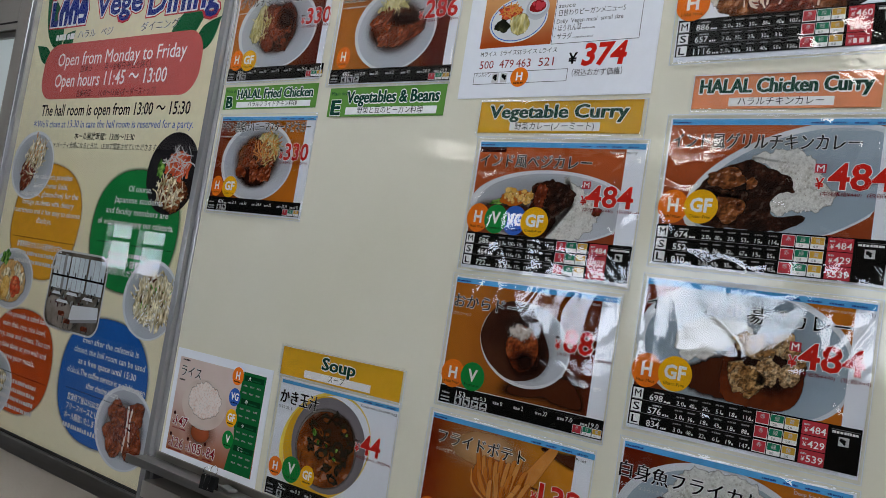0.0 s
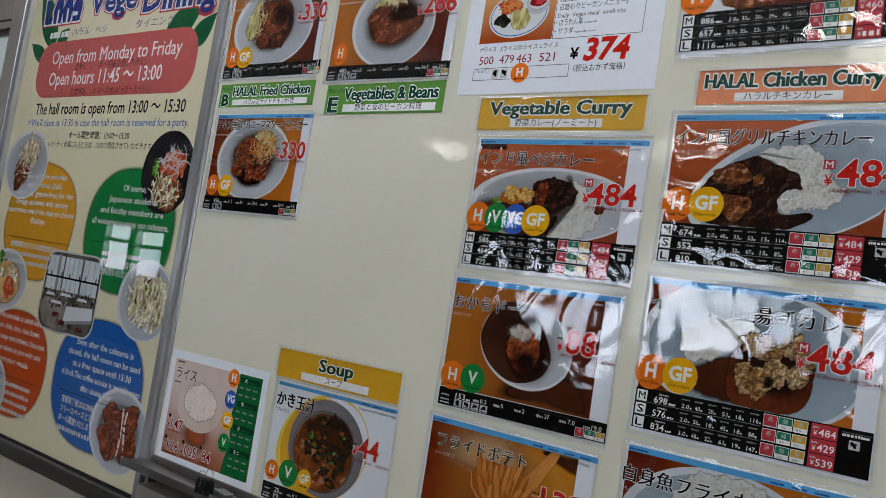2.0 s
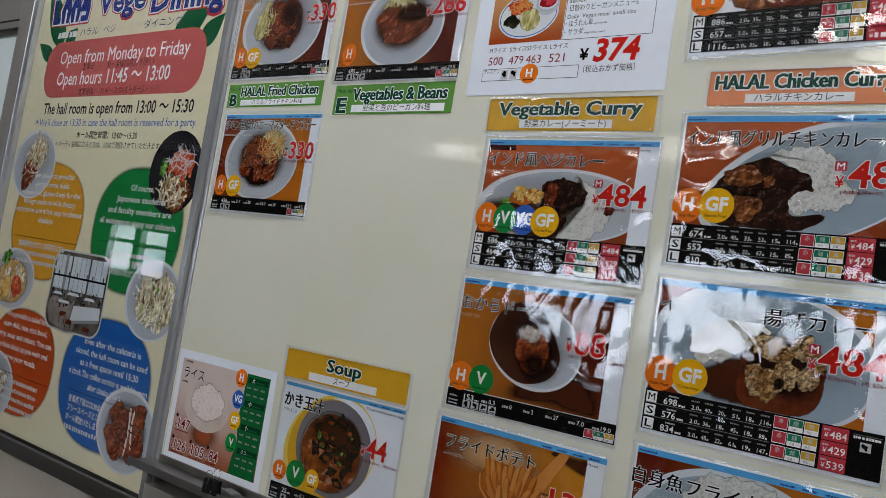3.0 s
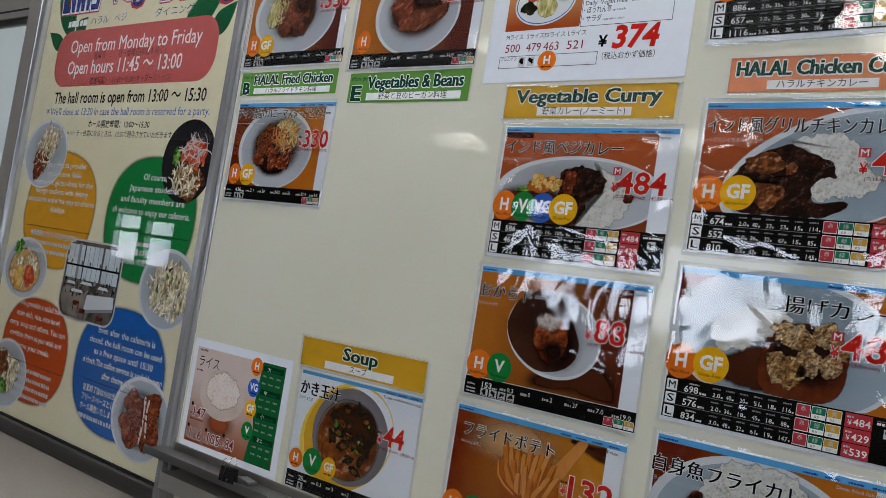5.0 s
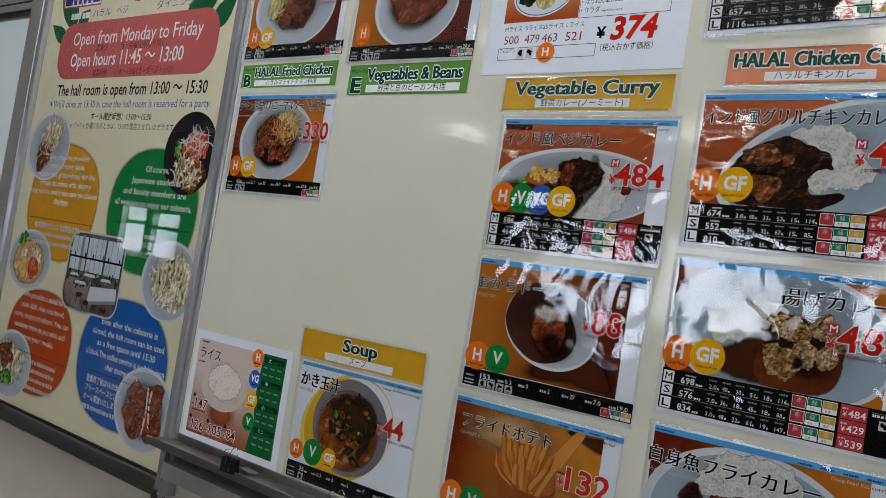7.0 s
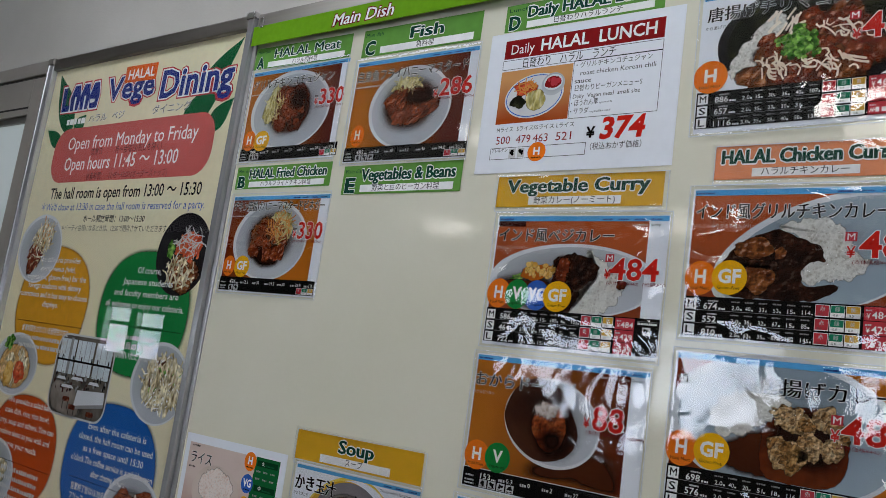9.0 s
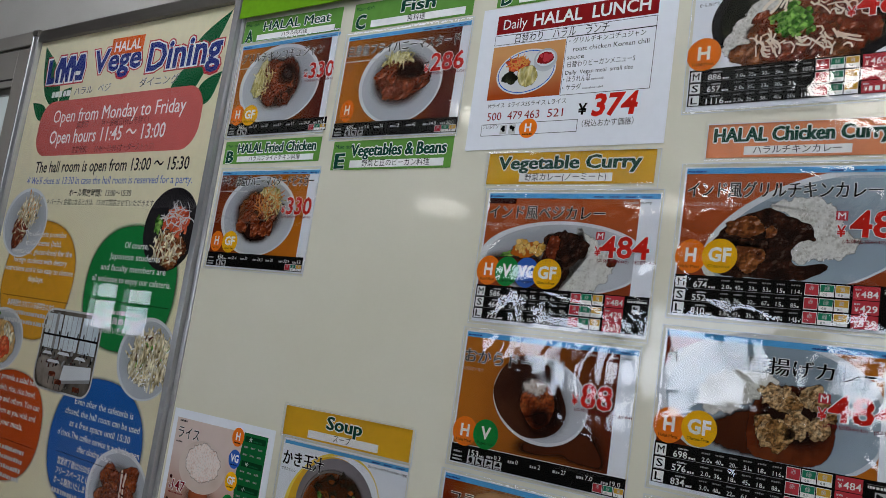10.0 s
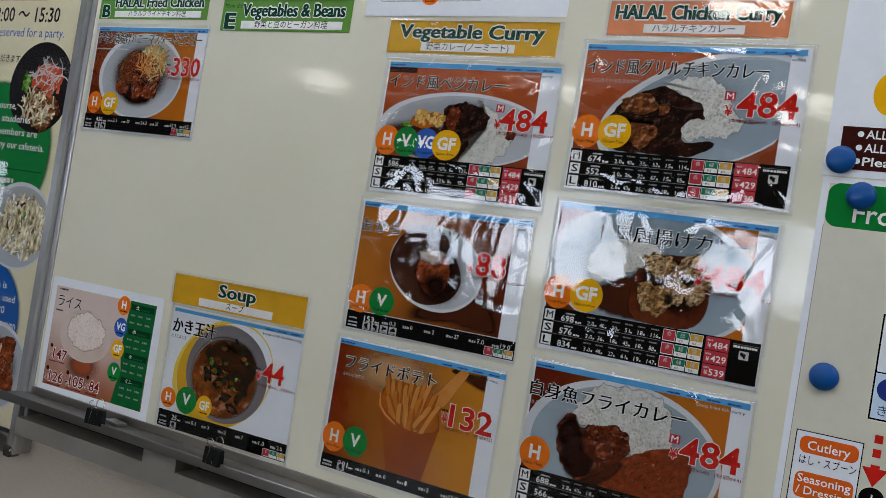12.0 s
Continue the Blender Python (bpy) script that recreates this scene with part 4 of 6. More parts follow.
def menu_board():
    b = thing("menu_board", pose(0, 0, 0), "cream enamelled board in an aluminium frame, fixed to the wall", "notice board")
    part("panel", box_mesh((BX0, 0.0, BZ0), (BX1, WALL_Y - 0.001, BZ1)), CREAM, b, "glossy cream steel panel")
    part("stile", box_mesh((BX0 - 0.0115, -0.0045, BZ0 - 0.07), (BX0, WALL_Y - 0.001, BZ1 + 0.03), 0.002), ALU, b)
    part("stile", box_mesh((BX1, -0.012, BZ0 - 0.07), (BX1 + 0.02, WALL_Y - 0.001, BZ1 + 0.03), 0.002), ALU, b)
    part("rail", box_mesh((BX0, -0.013, BZ1), (BX1, WALL_Y - 0.001, BZ1 + 0.032), 0.002), ALU_SHADED, b)
    part("rail", box_mesh((BX0, -0.006, BZ0), (BX1, -0.0005, BZ0 + 0.022), 0.0015), ALU_SHADED, b)
    part("hanger", box_mesh((-0.688, -0.018, BZ1 - 0.004), (-0.678, -0.0135, BZ1 + 0.020), 0.002), STEEL, b, "small steel hook on the top rail")
    return b


menu_board()


def board_tray():
    t = thing("board_tray", pose(0, 0, 0), "aluminium ledge on a grey box with open slots", "tray")
    yb = -0.0065
    part("ledge", box_mesh((-0.728, -0.058, 0.874), (BX1, yb, 0.880), 0.002), TRAYM, t)
    part("lip", box_mesh((-0.728, -0.062, 0.869), (BX1, -0.0585, 0.886), 0.0015), TRAYM, t)
    part("lip", box_mesh((-0.728, -0.050, 0.866), (BX1, -0.046, 0.8735), 0.001), TRAYM, t)
    bm = bmesh.new()
    z0, z1, z2, z3 = 0.800, 0.834, 0.868, 0.873
    yf, yw = -0.030, -0.027
    add_box(bm, (-0.700, yf, z0), (BX1, yw, z1))
    add_box(bm, (-0.700, yf, z2 + 0.001), (BX1, yw, z3))
    x = -0.354
    while x < BX1 - 0.1:
        add_box(bm, (x, yf, z1), (x + 0.080, yw, z2 + 0.001))
        add_box(bm, (x + 0.077, yw, z1), (x + 0.080, WALL_Y - 0.002, z2))
        add_box(bm, (x, yw, z1), (x + 0.003, WALL_Y - 0.002, z2))
        x += 0.436
    add_box(bm, (-0.700, yw, z1 - 0.003), (BX1, WALL_Y - 0.002, z1))
    add_box(bm, (-0.700, yw, z0), (BX1, WALL_Y - 0.002, z0 + 0.003))
    part("box", bm, APRON, t, "grey painted box with long open slots")
    # near-black sheet gives the slots the shade of their depth
    part("slot_back", box_mesh((-0.699, WALL_Y - 0.004, z1), (BX1, WALL_Y - 0.0015, z2)), DARKGAP, t)
    return t


board_tray()


def binder_clip(x, turn):
    c = thing("binder_clip", pose(x, -0.060, 0.895, 0, 0, turn), "small black binder clip on the tray's lip", "clip", "binder clips on the tray")
    bm = bmesh.new()
    w = 0.0185
    prof = [(-0.0070, -0.014), (0.0070, -0.014), (0.0050, 0.013), (-0.0050, 0.013)]
    lo = [bm.verts.new((-w, a, b)) for a, b in prof]
    hi = [bm.verts.new((w, a, b)) for a, b in prof]
    for i in range(4):
        j = (i + 1) % 4
        bm.faces.new((lo[i], lo[j], hi[j], hi[i]))
    bm.faces.new(lo[::-1])
    bm.faces.new(hi)
    bmesh.ops.recalc_face_normals(bm, faces=bm.faces[:])
    bmesh.ops.bevel(bm, geom=bm.edges[:], offset=0.0007, segments=2, affect="EDGES")
    part("body", bm, BLACKP, c)
    for s, lean in ((-1, -0.010), (1, 0.006)):
        q = []
        for k in range(13):
            a = math.pi * k / 12
            q.append((math.cos(a) * 0.0085, lean + s * 0.002, 0.022 + math.sin(a) * 0.009))
        pts = [(0.0062, s * 0.0102, -0.012), (0.0065, s * 0.005, 0.012)] + q + [(-0.0065, s * 0.005, 0.012), (-0.0062, s * 0.0102, -0.012)]
        part("handle", pipe(pts, 0.0007, 6), STEEL, c, "bent steel wire handle")
    return c


binder_clip(-0.452, 8)
binder_clip(-0.168, -5)

# a small block left on the ledge
bm = box_mesh((-0.020, -0.011, 0), (0.020, 0.011, 0.006), 0.002, 3)
block = part("eraser_block", bm, TRAYM, None)
block.matrix_basis = pose(-0.438, -0.024, 0.8805, 0, 0, -12)
tagged(block, "small grey block lying on the board's ledge", "block")


# ---- menu cards and header strips on the board ----
def card(name, x, z, w, h, tilt, label, group, seed, pouch=True, wave=1.0, margin=5):
    t = thing(name, pose(x, -0.0006, z, 0, -tilt, 0), label, "menu card", group)
    m = margin / 1000 if pouch else 0
    part("paper", box_mesh((m, -0.0007, -h / 1000 + m), (w / 1000 - m, 0, -m)), PAPER, t)
    if pouch:
        film_sheet(w / 1000, h / 1000, seed, t, 0.0042, wave)
    return Sheet(t, 0.0008)


BADGES = {"H": ("badge_orange", "Halal Meat"), "GF": ("badge_gold", "Gluten-Free"), "V": ("badge_green", "Vegetarian"), "VG": ("badge_blue", "Vegan")}


def badge(S, kind, cx, cy, rx, ry, layer=14):
    col, caption = BADGES[kind]
    ob = S.ellipse("badge", cx, cy, rx, ry, INK[col], layer, label="round %s badge" % {"H": "orange", "GF": "yellow", "V": "green", "VG": "blue"}[kind])
    wide = {"H": 0.72, "V": 0.8, "GF": 1.3, "VG": 1.4}[kind]
    S.letter("letter", kind, cx, cy + ry * 0.3, ry * 0.78, INK["white"], layer + 0.6, rx * wide, 0.035, centre=True, parent=ob)
    if ry > 20:
        S.letter("caption", caption, cx, cy + ry * 0.68, ry * 0.19, INK["black"], layer + 0.6, rx * 1.25, centre=True, parent=ob)
    else:
        S.bars("caption", cx - rx * 0.55, cy + ry * 0.68, rx * 1.1, ry * 0.16, INK["black"], layer + 0.6, parent=ob)


def trio(S, x, y, w, h, layer, parent):
    for k, (col, sign) in enumerate((("cherry", "赤"), ("teal", "緑"), ("mustard", "黄"))):
        a = x + k * w / 3
        r = S.rect("food_group_box", a + 0.6, y, a + w / 3 - 0.6, y + h, INK["white"], layer, parent)
        S.rect("food_group_colour", a + 1.2, y + 0.7, a + w / 3 - 1.2, y + h * (0.62 if k else 0.93), INK[col], layer + 0.4, r)
        S.letter("food_group_sign", sign, a + w / 6, y + h * 0.5, h * 0.3, INK["palegrey"], layer + 0.8, centre=True, parent=r)
        S.letter("food_group_points", "0.0", a + w / 6 - 2, y + h * 0.92, h * 0.2, INK["textgreen"], layer + 0.8, centre=True, parent=r)


def price(S, body, x=222, y=98, h=32, w=74, size=None, yen=(210, 100), tax=(217, 107, 88)):
    p = S.letter("price", body, x, y, h, INK["red"], 16, w, 0.022, edge=INK["white"], rim=0.02, label="large red price")
    S.letter("yen_sign", "¥", yen[0], yen[1], 14, INK["red"], 16, 11, 0.02, edge=INK["white"], parent=p)
    if size:
        S.rect("size_box", 208, 66, 222, 78, INK["cherry"], 15.8, p)
        S.letter("size_letter", size, 215, 76.4, 9, INK["white"], 16.4, 9, 0.01, centre=True, parent=p)
    else:
        S.bars("price_label", yen[0], yen[1] - 17, 10, 3.4, INK["brown"], 16, parent=p)
    net = int(body) * 10 // 11
    S.letter("net_price", "(本体価格¥%d)" % net, tax[0], tax[1], 4.4, INK["wine"], 16, tax[2] * 0.55, parent=p)
    S.letter("tax_line", "(税額¥%d)" % (int(body) - net), tax[0] + tax[2] * 0.62, tax[1], 4.4, INK["wine"], 16, tax[2] * 0.38, parent=p)


def card_base(S, title, background, foot, title_w, english="", kana_w=80, right=276, title_x=12, title_y=47, reading=""):
    S.rect("photo", 8, 15, right, foot, background, 1)
    s = S.rect("top_strip", 8, 7, 302, 15, INK["strip"], 13, label="thin sky-blue strip")
    S.bars("strip_writing", 10, 13, 26, 2.6, INK["navy"], 13.5, 1, s)
    for k in range(4):
        S.bars("strip_writing", 196 + k * 26, 13.2, 17, 2.6, INK["navy"], 13.5, k, s)
    S.letter("title", title, title_x, title_y, 17, INK["black"], 16, title_w, 0.004, strike=0.8, halo=0.9)
    tone = INK["palegrey"] if background is not PAPER else INK["black"]
    if reading:
        S.letter("reading", reading, title_x - 2, title_y + 14, 4.6, tone, 13, kana_w)
    else:
        S.bars("reading", title_x - 2, title_y + 14, kana_w, 3, tone, 13, 2)
    words = english.split("|")
    if words[0].strip():
        S.letter("english_title", words[0], right - 2 - 2.75 * len(words[0]), 22.5, 4.3, INK["palegrey"], 13, 2.75 * len(words[0]))
    if len(words) > 1:
        S.letter("english_title", words[1], right + 1, 22.5, 4.5, INK["black"], 13, min(300 - right, 3.4 * len(words[1])))


def table_three(S, rows, prices):
    """The black nutrition table with rows for three portion sizes."""
    tb = S.rect("nutrition_table", 7, 159, 303, 214, INK["black"], 13, label="black table of nutrition values")
    for k, (size, kcal, vals) in enumerate(rows):
        y = 161 + 18 * k
        b = S.rect("portion_box", 9, y + 1, 24, y + 16, INK["white"], 13.5, tb)
        S.letter("portion_letter", size, 16.5, y + 13.5, 10.5, INK["black"], 14, 9.5, 0.012, centre=True, parent=b)
        S.letter("energy", kcal, 34, y + 15, 8.6, INK["white"], 13.5, 6.4 * len(kcal), 0.01, parent=tb)
        S.bars("energy_unit", 36 + 6.4 * len(kcal), y + 15, 9, 3, INK["white"], 13.5, k, tb)
        S.bars("energy_label", 40, y + 4.5, 14, 2.2, INK["palegrey"], 13.5, k, tb)
        for i, v in enumerate(vals):
            S.bars("value_label", 72 + i * 18, y + 4.5, 11, 2.2, INK["grey"], 13.5, i, tb)
            if v:
                S.letter("value", v, 73 + i * 18, y + 14.5, 5.6, INK["white"], 13.5, 3.4 * len(v), parent=tb)
                S.bars("value_unit", 74 + i * 18 + 3.4 * len(v), y + 14.5, 2.4, 2.4, INK["white"], 13.5, i, tb)
        if k:
            S.rect("rule", 7, y - 1.6, 176, y - 1.0, INK["grey"], 13.5, tb)
        trio(S, 178, y, 54, 15.5, 13.6, tb)
        r = S.rect("price_box", 235, y - 0.5, 265, y + 16.5, INK["cherry"], 13.6, tb)
        S.bars("price_label", 237, y + 5, 7, 2.4, INK["palegrey"], 14, k, r)
        S.letter("yen_sign", "¥", 238, y + 13.5, 6, INK["white"], 14, 4.6, parent=r)
        if prices[k]:
            S.letter("portion_price", prices[k], 244, y + 13.5, 8.5, INK["white"], 14, 19.5, 0.01, parent=r)
        else:
            S.bars("portion_price", 244, y + 13.5, 19, 8, INK["white"], 14, 2, r)
    S.rect("allergen_rule", 269, 163.5, 301, 164.1, INK["grey"], 13.5, tb)
    S.bars("allergen_title", 270, 168.5, 30, 3.2, INK["white"], 13.6, 1, tb)
    S.rect("allergen_icon", 278, 172, 290, 183, INK["palegrey"], 13.6, tb)
    S.blob("allergen_sign", 283, 177, 3, 3, INK["black"], 14, 1, 0.5, parent=tb)


def table_one(S, kcal, vals, icons, top=184, bottom=212, right=303):
    """The black nutrition strip with a single row."""
    tb = S.rect("nutrition_table", 7, top, right, bottom, INK["black"], 13, label="black strip of nutrition values")
    y = top + 13
    S.bars("energy_label", 12, y, 15, 3, INK["palegrey"], 13.5, 1, tb)
    S.letter("energy", kcal, 40, y + 1, 8.6, INK["white"], 13.5, 6.2 * len(kcal), 0.01, parent=tb)
    S.bars("energy_unit", 42 + 6.2 * len(kcal), y + 1, 8, 3, INK["white"], 13.5, 2, tb)
    for i, v in enumerate(vals):
        x = 74 + i * 38.5
        S.bars("value_label", x, y, 11, 4, INK["palegrey"], 13.5, i, tb)
        S.letter("value", v, x + 13.5, y, 6.6, INK["white"], 13.5, 3.9 * len(v), parent=tb)
    S.bars("allergen_title", 11, bottom - 8, 18, 3, INK["palegrey"], 13.5, 4, tb)
    S.bars("allergen_title", 11, bottom - 3, 18, 3, INK["palegrey"], 13.5, 5, tb)
    for i in range(icons):
        ic = S.rect("allergen_icon", 39 + i * 16.5, bottom - 13, 53 + i * 16.5, bottom - 1, INK["palegrey"], 13.5, tb)
        S.blob("allergen_sign", 46 + i * 16.5, bottom - 8, 3.6, 3.2, INK["black"], 14, i, 0.5, parent=ic)
        S.bars("allergen_word", 41 + i * 16.5, bottom - 2, 10, 1.8, INK["brown"], 14, i, ic)
    trio(S, right - 49, bottom - 14, 48, 12.5, 13.6, tb)


def specks(S, cx, cy, rx, ry, count, r, mat, layer, seed, rough=0.3, name="morsel"):
    """A handful of small pieces of food."""
    rnd = random.Random(seed)
    for k in range(count):
        a, d = rnd.uniform(0, 6.28), math.sqrt(rnd.random())
        q = r * rnd.uniform(0.7, 1.3)
        S.blob(name, cx + rx * d * math.cos(a), cy + ry * d * math.sin(a), q, q * rnd.uniform(0.6, 0.95), mat, layer + k * 0.02, seed + k, rough, rnd.uniform(0, 180), n=28)


def rice(S, corners, layer, seed, limit=None, mat=None):
    """Boiled rice: a pale heap with single grains and the dark gaps between them."""
    ob = S.shape("rice", corners, mat or RICE, layer, 9, seed=seed, rough=6.0, limit=limit)
    rnd = random.Random(seed)
    xs, ys = [c[0] for c in corners], [c[1] for c in corners]

    def inside(x, y):
        hit = False
        for (ax, ay), (bx, by) in zip(corners, corners[1:] + corners[:1]):
            if (ay > y) != (by > y) and x < ax + (y - ay) / (by - ay) * (bx - ax):
                hit = not hit
        return hit

    spots = []
    for k in range(1800):
        q = (rnd.uniform(min(xs), max(xs)), rnd.uniform(min(ys), max(ys)))
        if inside(*q) and all((q[0] - p[0]) ** 2 + (q[1] - p[1]) ** 2 > 12 for p in spots):
            spots.append(q)
    for name, tone, keep, size in (("rice_grains", GRAIN, lambda k: k % 5 < 2, 0.72), ("rice_gaps", mat and GRAIN_WARM or GRAIN_SHADE, lambda k: k % 5 == 2, 0.5)):
        pts, faces = [], []
        for k, (x, y) in enumerate(spots):
            if keep(k):
                e = rnd.uniform(0, math.pi)
                b = len(pts)
                pts += [(x + size * (2.5 * u * math.cos(e) - 1.1 * v * math.sin(e)), y + size * (2.5 * u * math.sin(e) + 1.1 * v * math.cos(e)))
                        for u, v in ((-1, 0), (-0.6, 0.9), (0.6, 0.9), (1, 0), (0.6, -0.9), (-0.6, -0.9))]
                faces.append(tuple(range(b, b + 6)))
        S.flat(name, pts, faces, tone, layer + 0.2, ob)
    return ob


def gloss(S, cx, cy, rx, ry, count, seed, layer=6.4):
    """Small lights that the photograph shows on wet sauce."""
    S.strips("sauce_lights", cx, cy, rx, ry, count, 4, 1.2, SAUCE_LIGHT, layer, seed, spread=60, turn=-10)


G1, G2 = "main dish menu cards on the board", "curry menu cards on the board"

# grilled chicken with chilli sauce
S = card("menu_card", -0.7015, 1.919, 299, 220, 0.2, "laminated menu card with a photo of sauced chicken", G1, 1, wave=0.8)
card_base(S, "グリルチキンコチュジャン", BG_AMBER, 184, 250, " ", 60, 280)
plate_photo(S, 142, 103, 122, 88, 2)
S.ellipse("plate_shadow", 140, 100, 80, 66, SHADE, 3, rim=0.55)
S.blob("cabbage", 96, 92, 34, 48, SHREDS, 4, 2, 0.2, 15)
S.strips("cabbage_shreds", 96, 86, 26, 38, 46, 26, 2, SHREDS, 4.5, 2)
S.blob("sauced_chicken", 146, 100, 58, 54, SAUCE, 5, 4, 0.2, 30)
S.shape("dark_sauce", [(150, 60), (186, 72), (200, 104), (178, 140), (140, 146), (126, 100)], DARKSAUCE, 5.2, 24)
specks(S, 146, 108, 38, 38, 18, 14, CRISP, 5.3, 230, 0.35, "chicken_piece")
S.shape("dark_sauce", [(152, 62), (184, 70), (190, 96), (160, 104), (142, 84)], DARKSAUCE, 6.2, 26)
S.strips("red_threads", 138, 122, 36, 26, 26, 15, 2.2, REDSAUCE, 5.9, 62, spread=80, turn=70)
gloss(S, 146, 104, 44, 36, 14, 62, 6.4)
table_one(S, "385", ["1.9", "30", "31", "31", "26.0", "9.0"], 2, right=304)
price(S, "330", 230, 99, 33, 70, yen=(216, 99), tax=(220, 107, 82))
badge(S, "H", 30, 166, 20, 23)
badge(S, "GF", 70, 168, 25, 23)

# fried white fish
S = card("menu_card", -0.380, 1.904, 307, 219, -0.3, "laminated menu card with a photo of sauced fried fish", G1, 2, wave=0.8)
card_base(S, "白身魚フライハニーマスタード", BG_AMBER, 184, 270, " ", 84, 283)
plate_photo(S, 155, 109, 100, 82, 2)
S.ellipse("plate_shadow", 155, 104, 78, 62, SHADE, 3, rim=0.55)
S.blob("cabbage", 144, 68, 36, 17, SHREDS, 4, 3, 0.25)
S.strips("cabbage_shreds", 146, 64, 32, 14, 50, 20, 1.8, SHREDS, 4.5, 3)
S.blob("sauced_fish", 150, 104, 62, 38, SAUCE, 5, 6, 0.18, 8)
S.blob("sauced_fish", 198, 112, 32, 20, SAUCE, 5.4, 7, 0.2, -12)
specks(S, 158, 106, 56, 28, 20, 15, CRISP, 5.5, 240, 0.35, "fish_piece")
S.shape("dark_sauce", [(150, 78), (200, 80), (214, 96), (176, 104), (146, 96)], DARKSAUCE, 6.0, 26)
S.strips("red_threads", 150, 114, 48, 18, 24, 16, 2.2, REDSAUCE, 6.0, 63, spread=60, turn=10)
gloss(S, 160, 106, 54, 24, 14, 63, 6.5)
table_one(S, "485", ["2.0", "30", "12", "42", "34.0", "20.0"], 3, right=304)
price(S, "286", 224, 94, 33, 74, yen=(210, 96), tax=(216, 102, 88))
badge(S, "H", 35, 160, 18, 22)

# fried chicken with mustard sauce
S = card("menu_card", -0.691, 1.634, 302, 219, 0.1, "laminated menu card with a photo of glazed chicken", G1, 3, wave=0.8)
card_base(S, "チキン唐揚げハニーマスタードビネガー", BG_ORANGE, 182, 276, " ", 90, 273, 11, 38)
plate_photo(S, 140, 102, 112, 84, 2)
S.ellipse("plate_shadow", 142, 100, 82, 66, SHADE, 3, rim=0.55)
S.blob("cabbage", 172, 72, 38, 36, SHREDS, 4, 9, 0.2, 30)
S.strips("cabbage_shreds", 176, 72, 30, 32, 60, 24, 2, SHREDS, 4.5, 4)
S.strips("carrot_shreds", 176, 66, 28, 28, 26, 22, 2.2, FRIES, 4.7, 5)
S.blob("glazed_chicken", 138, 104, 60, 52, GLAZED, 5, 10, 0.18)
S.blob("dark_sauce", 138, 112, 50, 40, DARKSAUCE, 5.2, 11, 0.2)
specks(S, 138, 106, 48, 42, 24, 15, CRISP, 5.3, 30, 0.35, "chicken_piece")
S.strips("carrot_threads", 166, 72, 36, 26, 30, 24, 2.0, FRIES_LIGHT, 6.2, 36, spread=120, turn=60)
table_one(S, "436", ["2.1", "30", "24.3", "30", "32.9", "13.1"], 2, 182, 211, 295)
price(S, "330", 223, 97, 34, 70, yen=(209, 96), tax=(213, 105, 82))
badge(S, "H", 28, 159, 19, 22)
badge(S, "GF", 70, 159, 24, 23)

# vegetable curry
S = card("menu_card", 0.005, 1.588, 308, 224, 0.0, "glossy laminated menu card with a vegetable curry photo", G2, 4, wave=1.2)
card_base(S, "インド風ベジカレー", BG_BROWN, 160, 206, "Vegetable|curry", 60, 272, reading="いんどふうべじかれー")
S.rect("photo_shade", 8, 15, 60, 24, INK["brown"], 1.5)
plate_photo(S, 150, 109, 146, 58, 2, limit=272)
S.shape("plate_shade", [(14, 118), (60, 104), (120, 108), (150, 156), (90, 160), (30, 140)], SHADE, 3, 26)
rice(S, [(176, 60), (199, 75), (222, 86), (236, 104), (236, 135), (204, 158), (160, 159), (160, 150), (175, 121), (190, 100), (182, 80)], 4, 12)
S.shape("curry_sauce", [(121, 77), (140, 67), (161, 65), (185, 74), (200, 88), (190, 107), (174, 120), (168, 136), (156, 159), (133, 159), (124, 130), (119, 100)], CURRY, 5, 4, seed=13, rough=5)
S.shape("curry_sauce", [(124, 80), (140, 71), (152, 80), (150, 100), (138, 118), (126, 108)], SAUCE, 5.3, 18, seed=14, rough=4)
S.blob("chickpeas", 94, 97, 34, 14, FRIES_DARK, 4.6, 15, 0.2, -10)
specks(S, 95, 95, 31, 12, 46, 4.6, CORN, 4.8, 50, 0.1, "chickpea")
S.blob("leafy_side", 58, 106, 16, 5, HERB, 4.4, 16, 0.3, -8)
S.blob("carrot", 238, 112, 9, 8, SAUCE, 4.6, 17, 0.2)
table_three(S, [("M", "586", ["2.0", "120", "15", "105", "6", "123"]), ("S", "464", ["2.0", "116", "13", "121", "5", "95"]), ("L", "722", ["2.8", "128", "15", "137", "7", ""])], ["484", "429", "539"])
price(S, "484", 217, 104, 32, 77, "M", yen=(208, 103), tax=(214, 112, 92))
badge(S, "VG", 96, 135, 22, 24, 14.0)
badge(S, "H", 25, 135, 22, 24, 14.2)
badge(S, "V", 60, 135, 22, 24, 14.6)
badge(S, "GF", 133, 135, 25, 24, 15.0)

# doughnut
S = card("menu_card", 0.0, 1.358, 306, 220, 0.3, "glossy laminated menu card with a sugared doughnut photo", G2, 5, wave=1.2)
card_base(S, "おからドーナツ", BG_AMBER, 184, 178, "Bean curd refuse|Donut", 40, 274, 9, 54, "おからどーなつ")
S.shape("bowl_shadow", [(150, 160), (232, 130), (268, 150), (272, 182), (150, 182), (120, 172)], SHADE, 2, 34, limit=(274, 184))
bw = S.ellipse("bowl", 152, 98, 83, 65, PLATE_RIM, 3, turn=13)
S.ellipse("bowl_inside", 153, 97, 79, 61, PLATE, 3.4, bw, 13)
S.shape("chocolate_sauce", [(80, 74), (77, 100), (97, 130), (136, 150), (178, 140), (194, 112), (178, 76), (157, 48), (124, 39), (96, 51)], CHOCOLATE, 4, 14, seed=3)
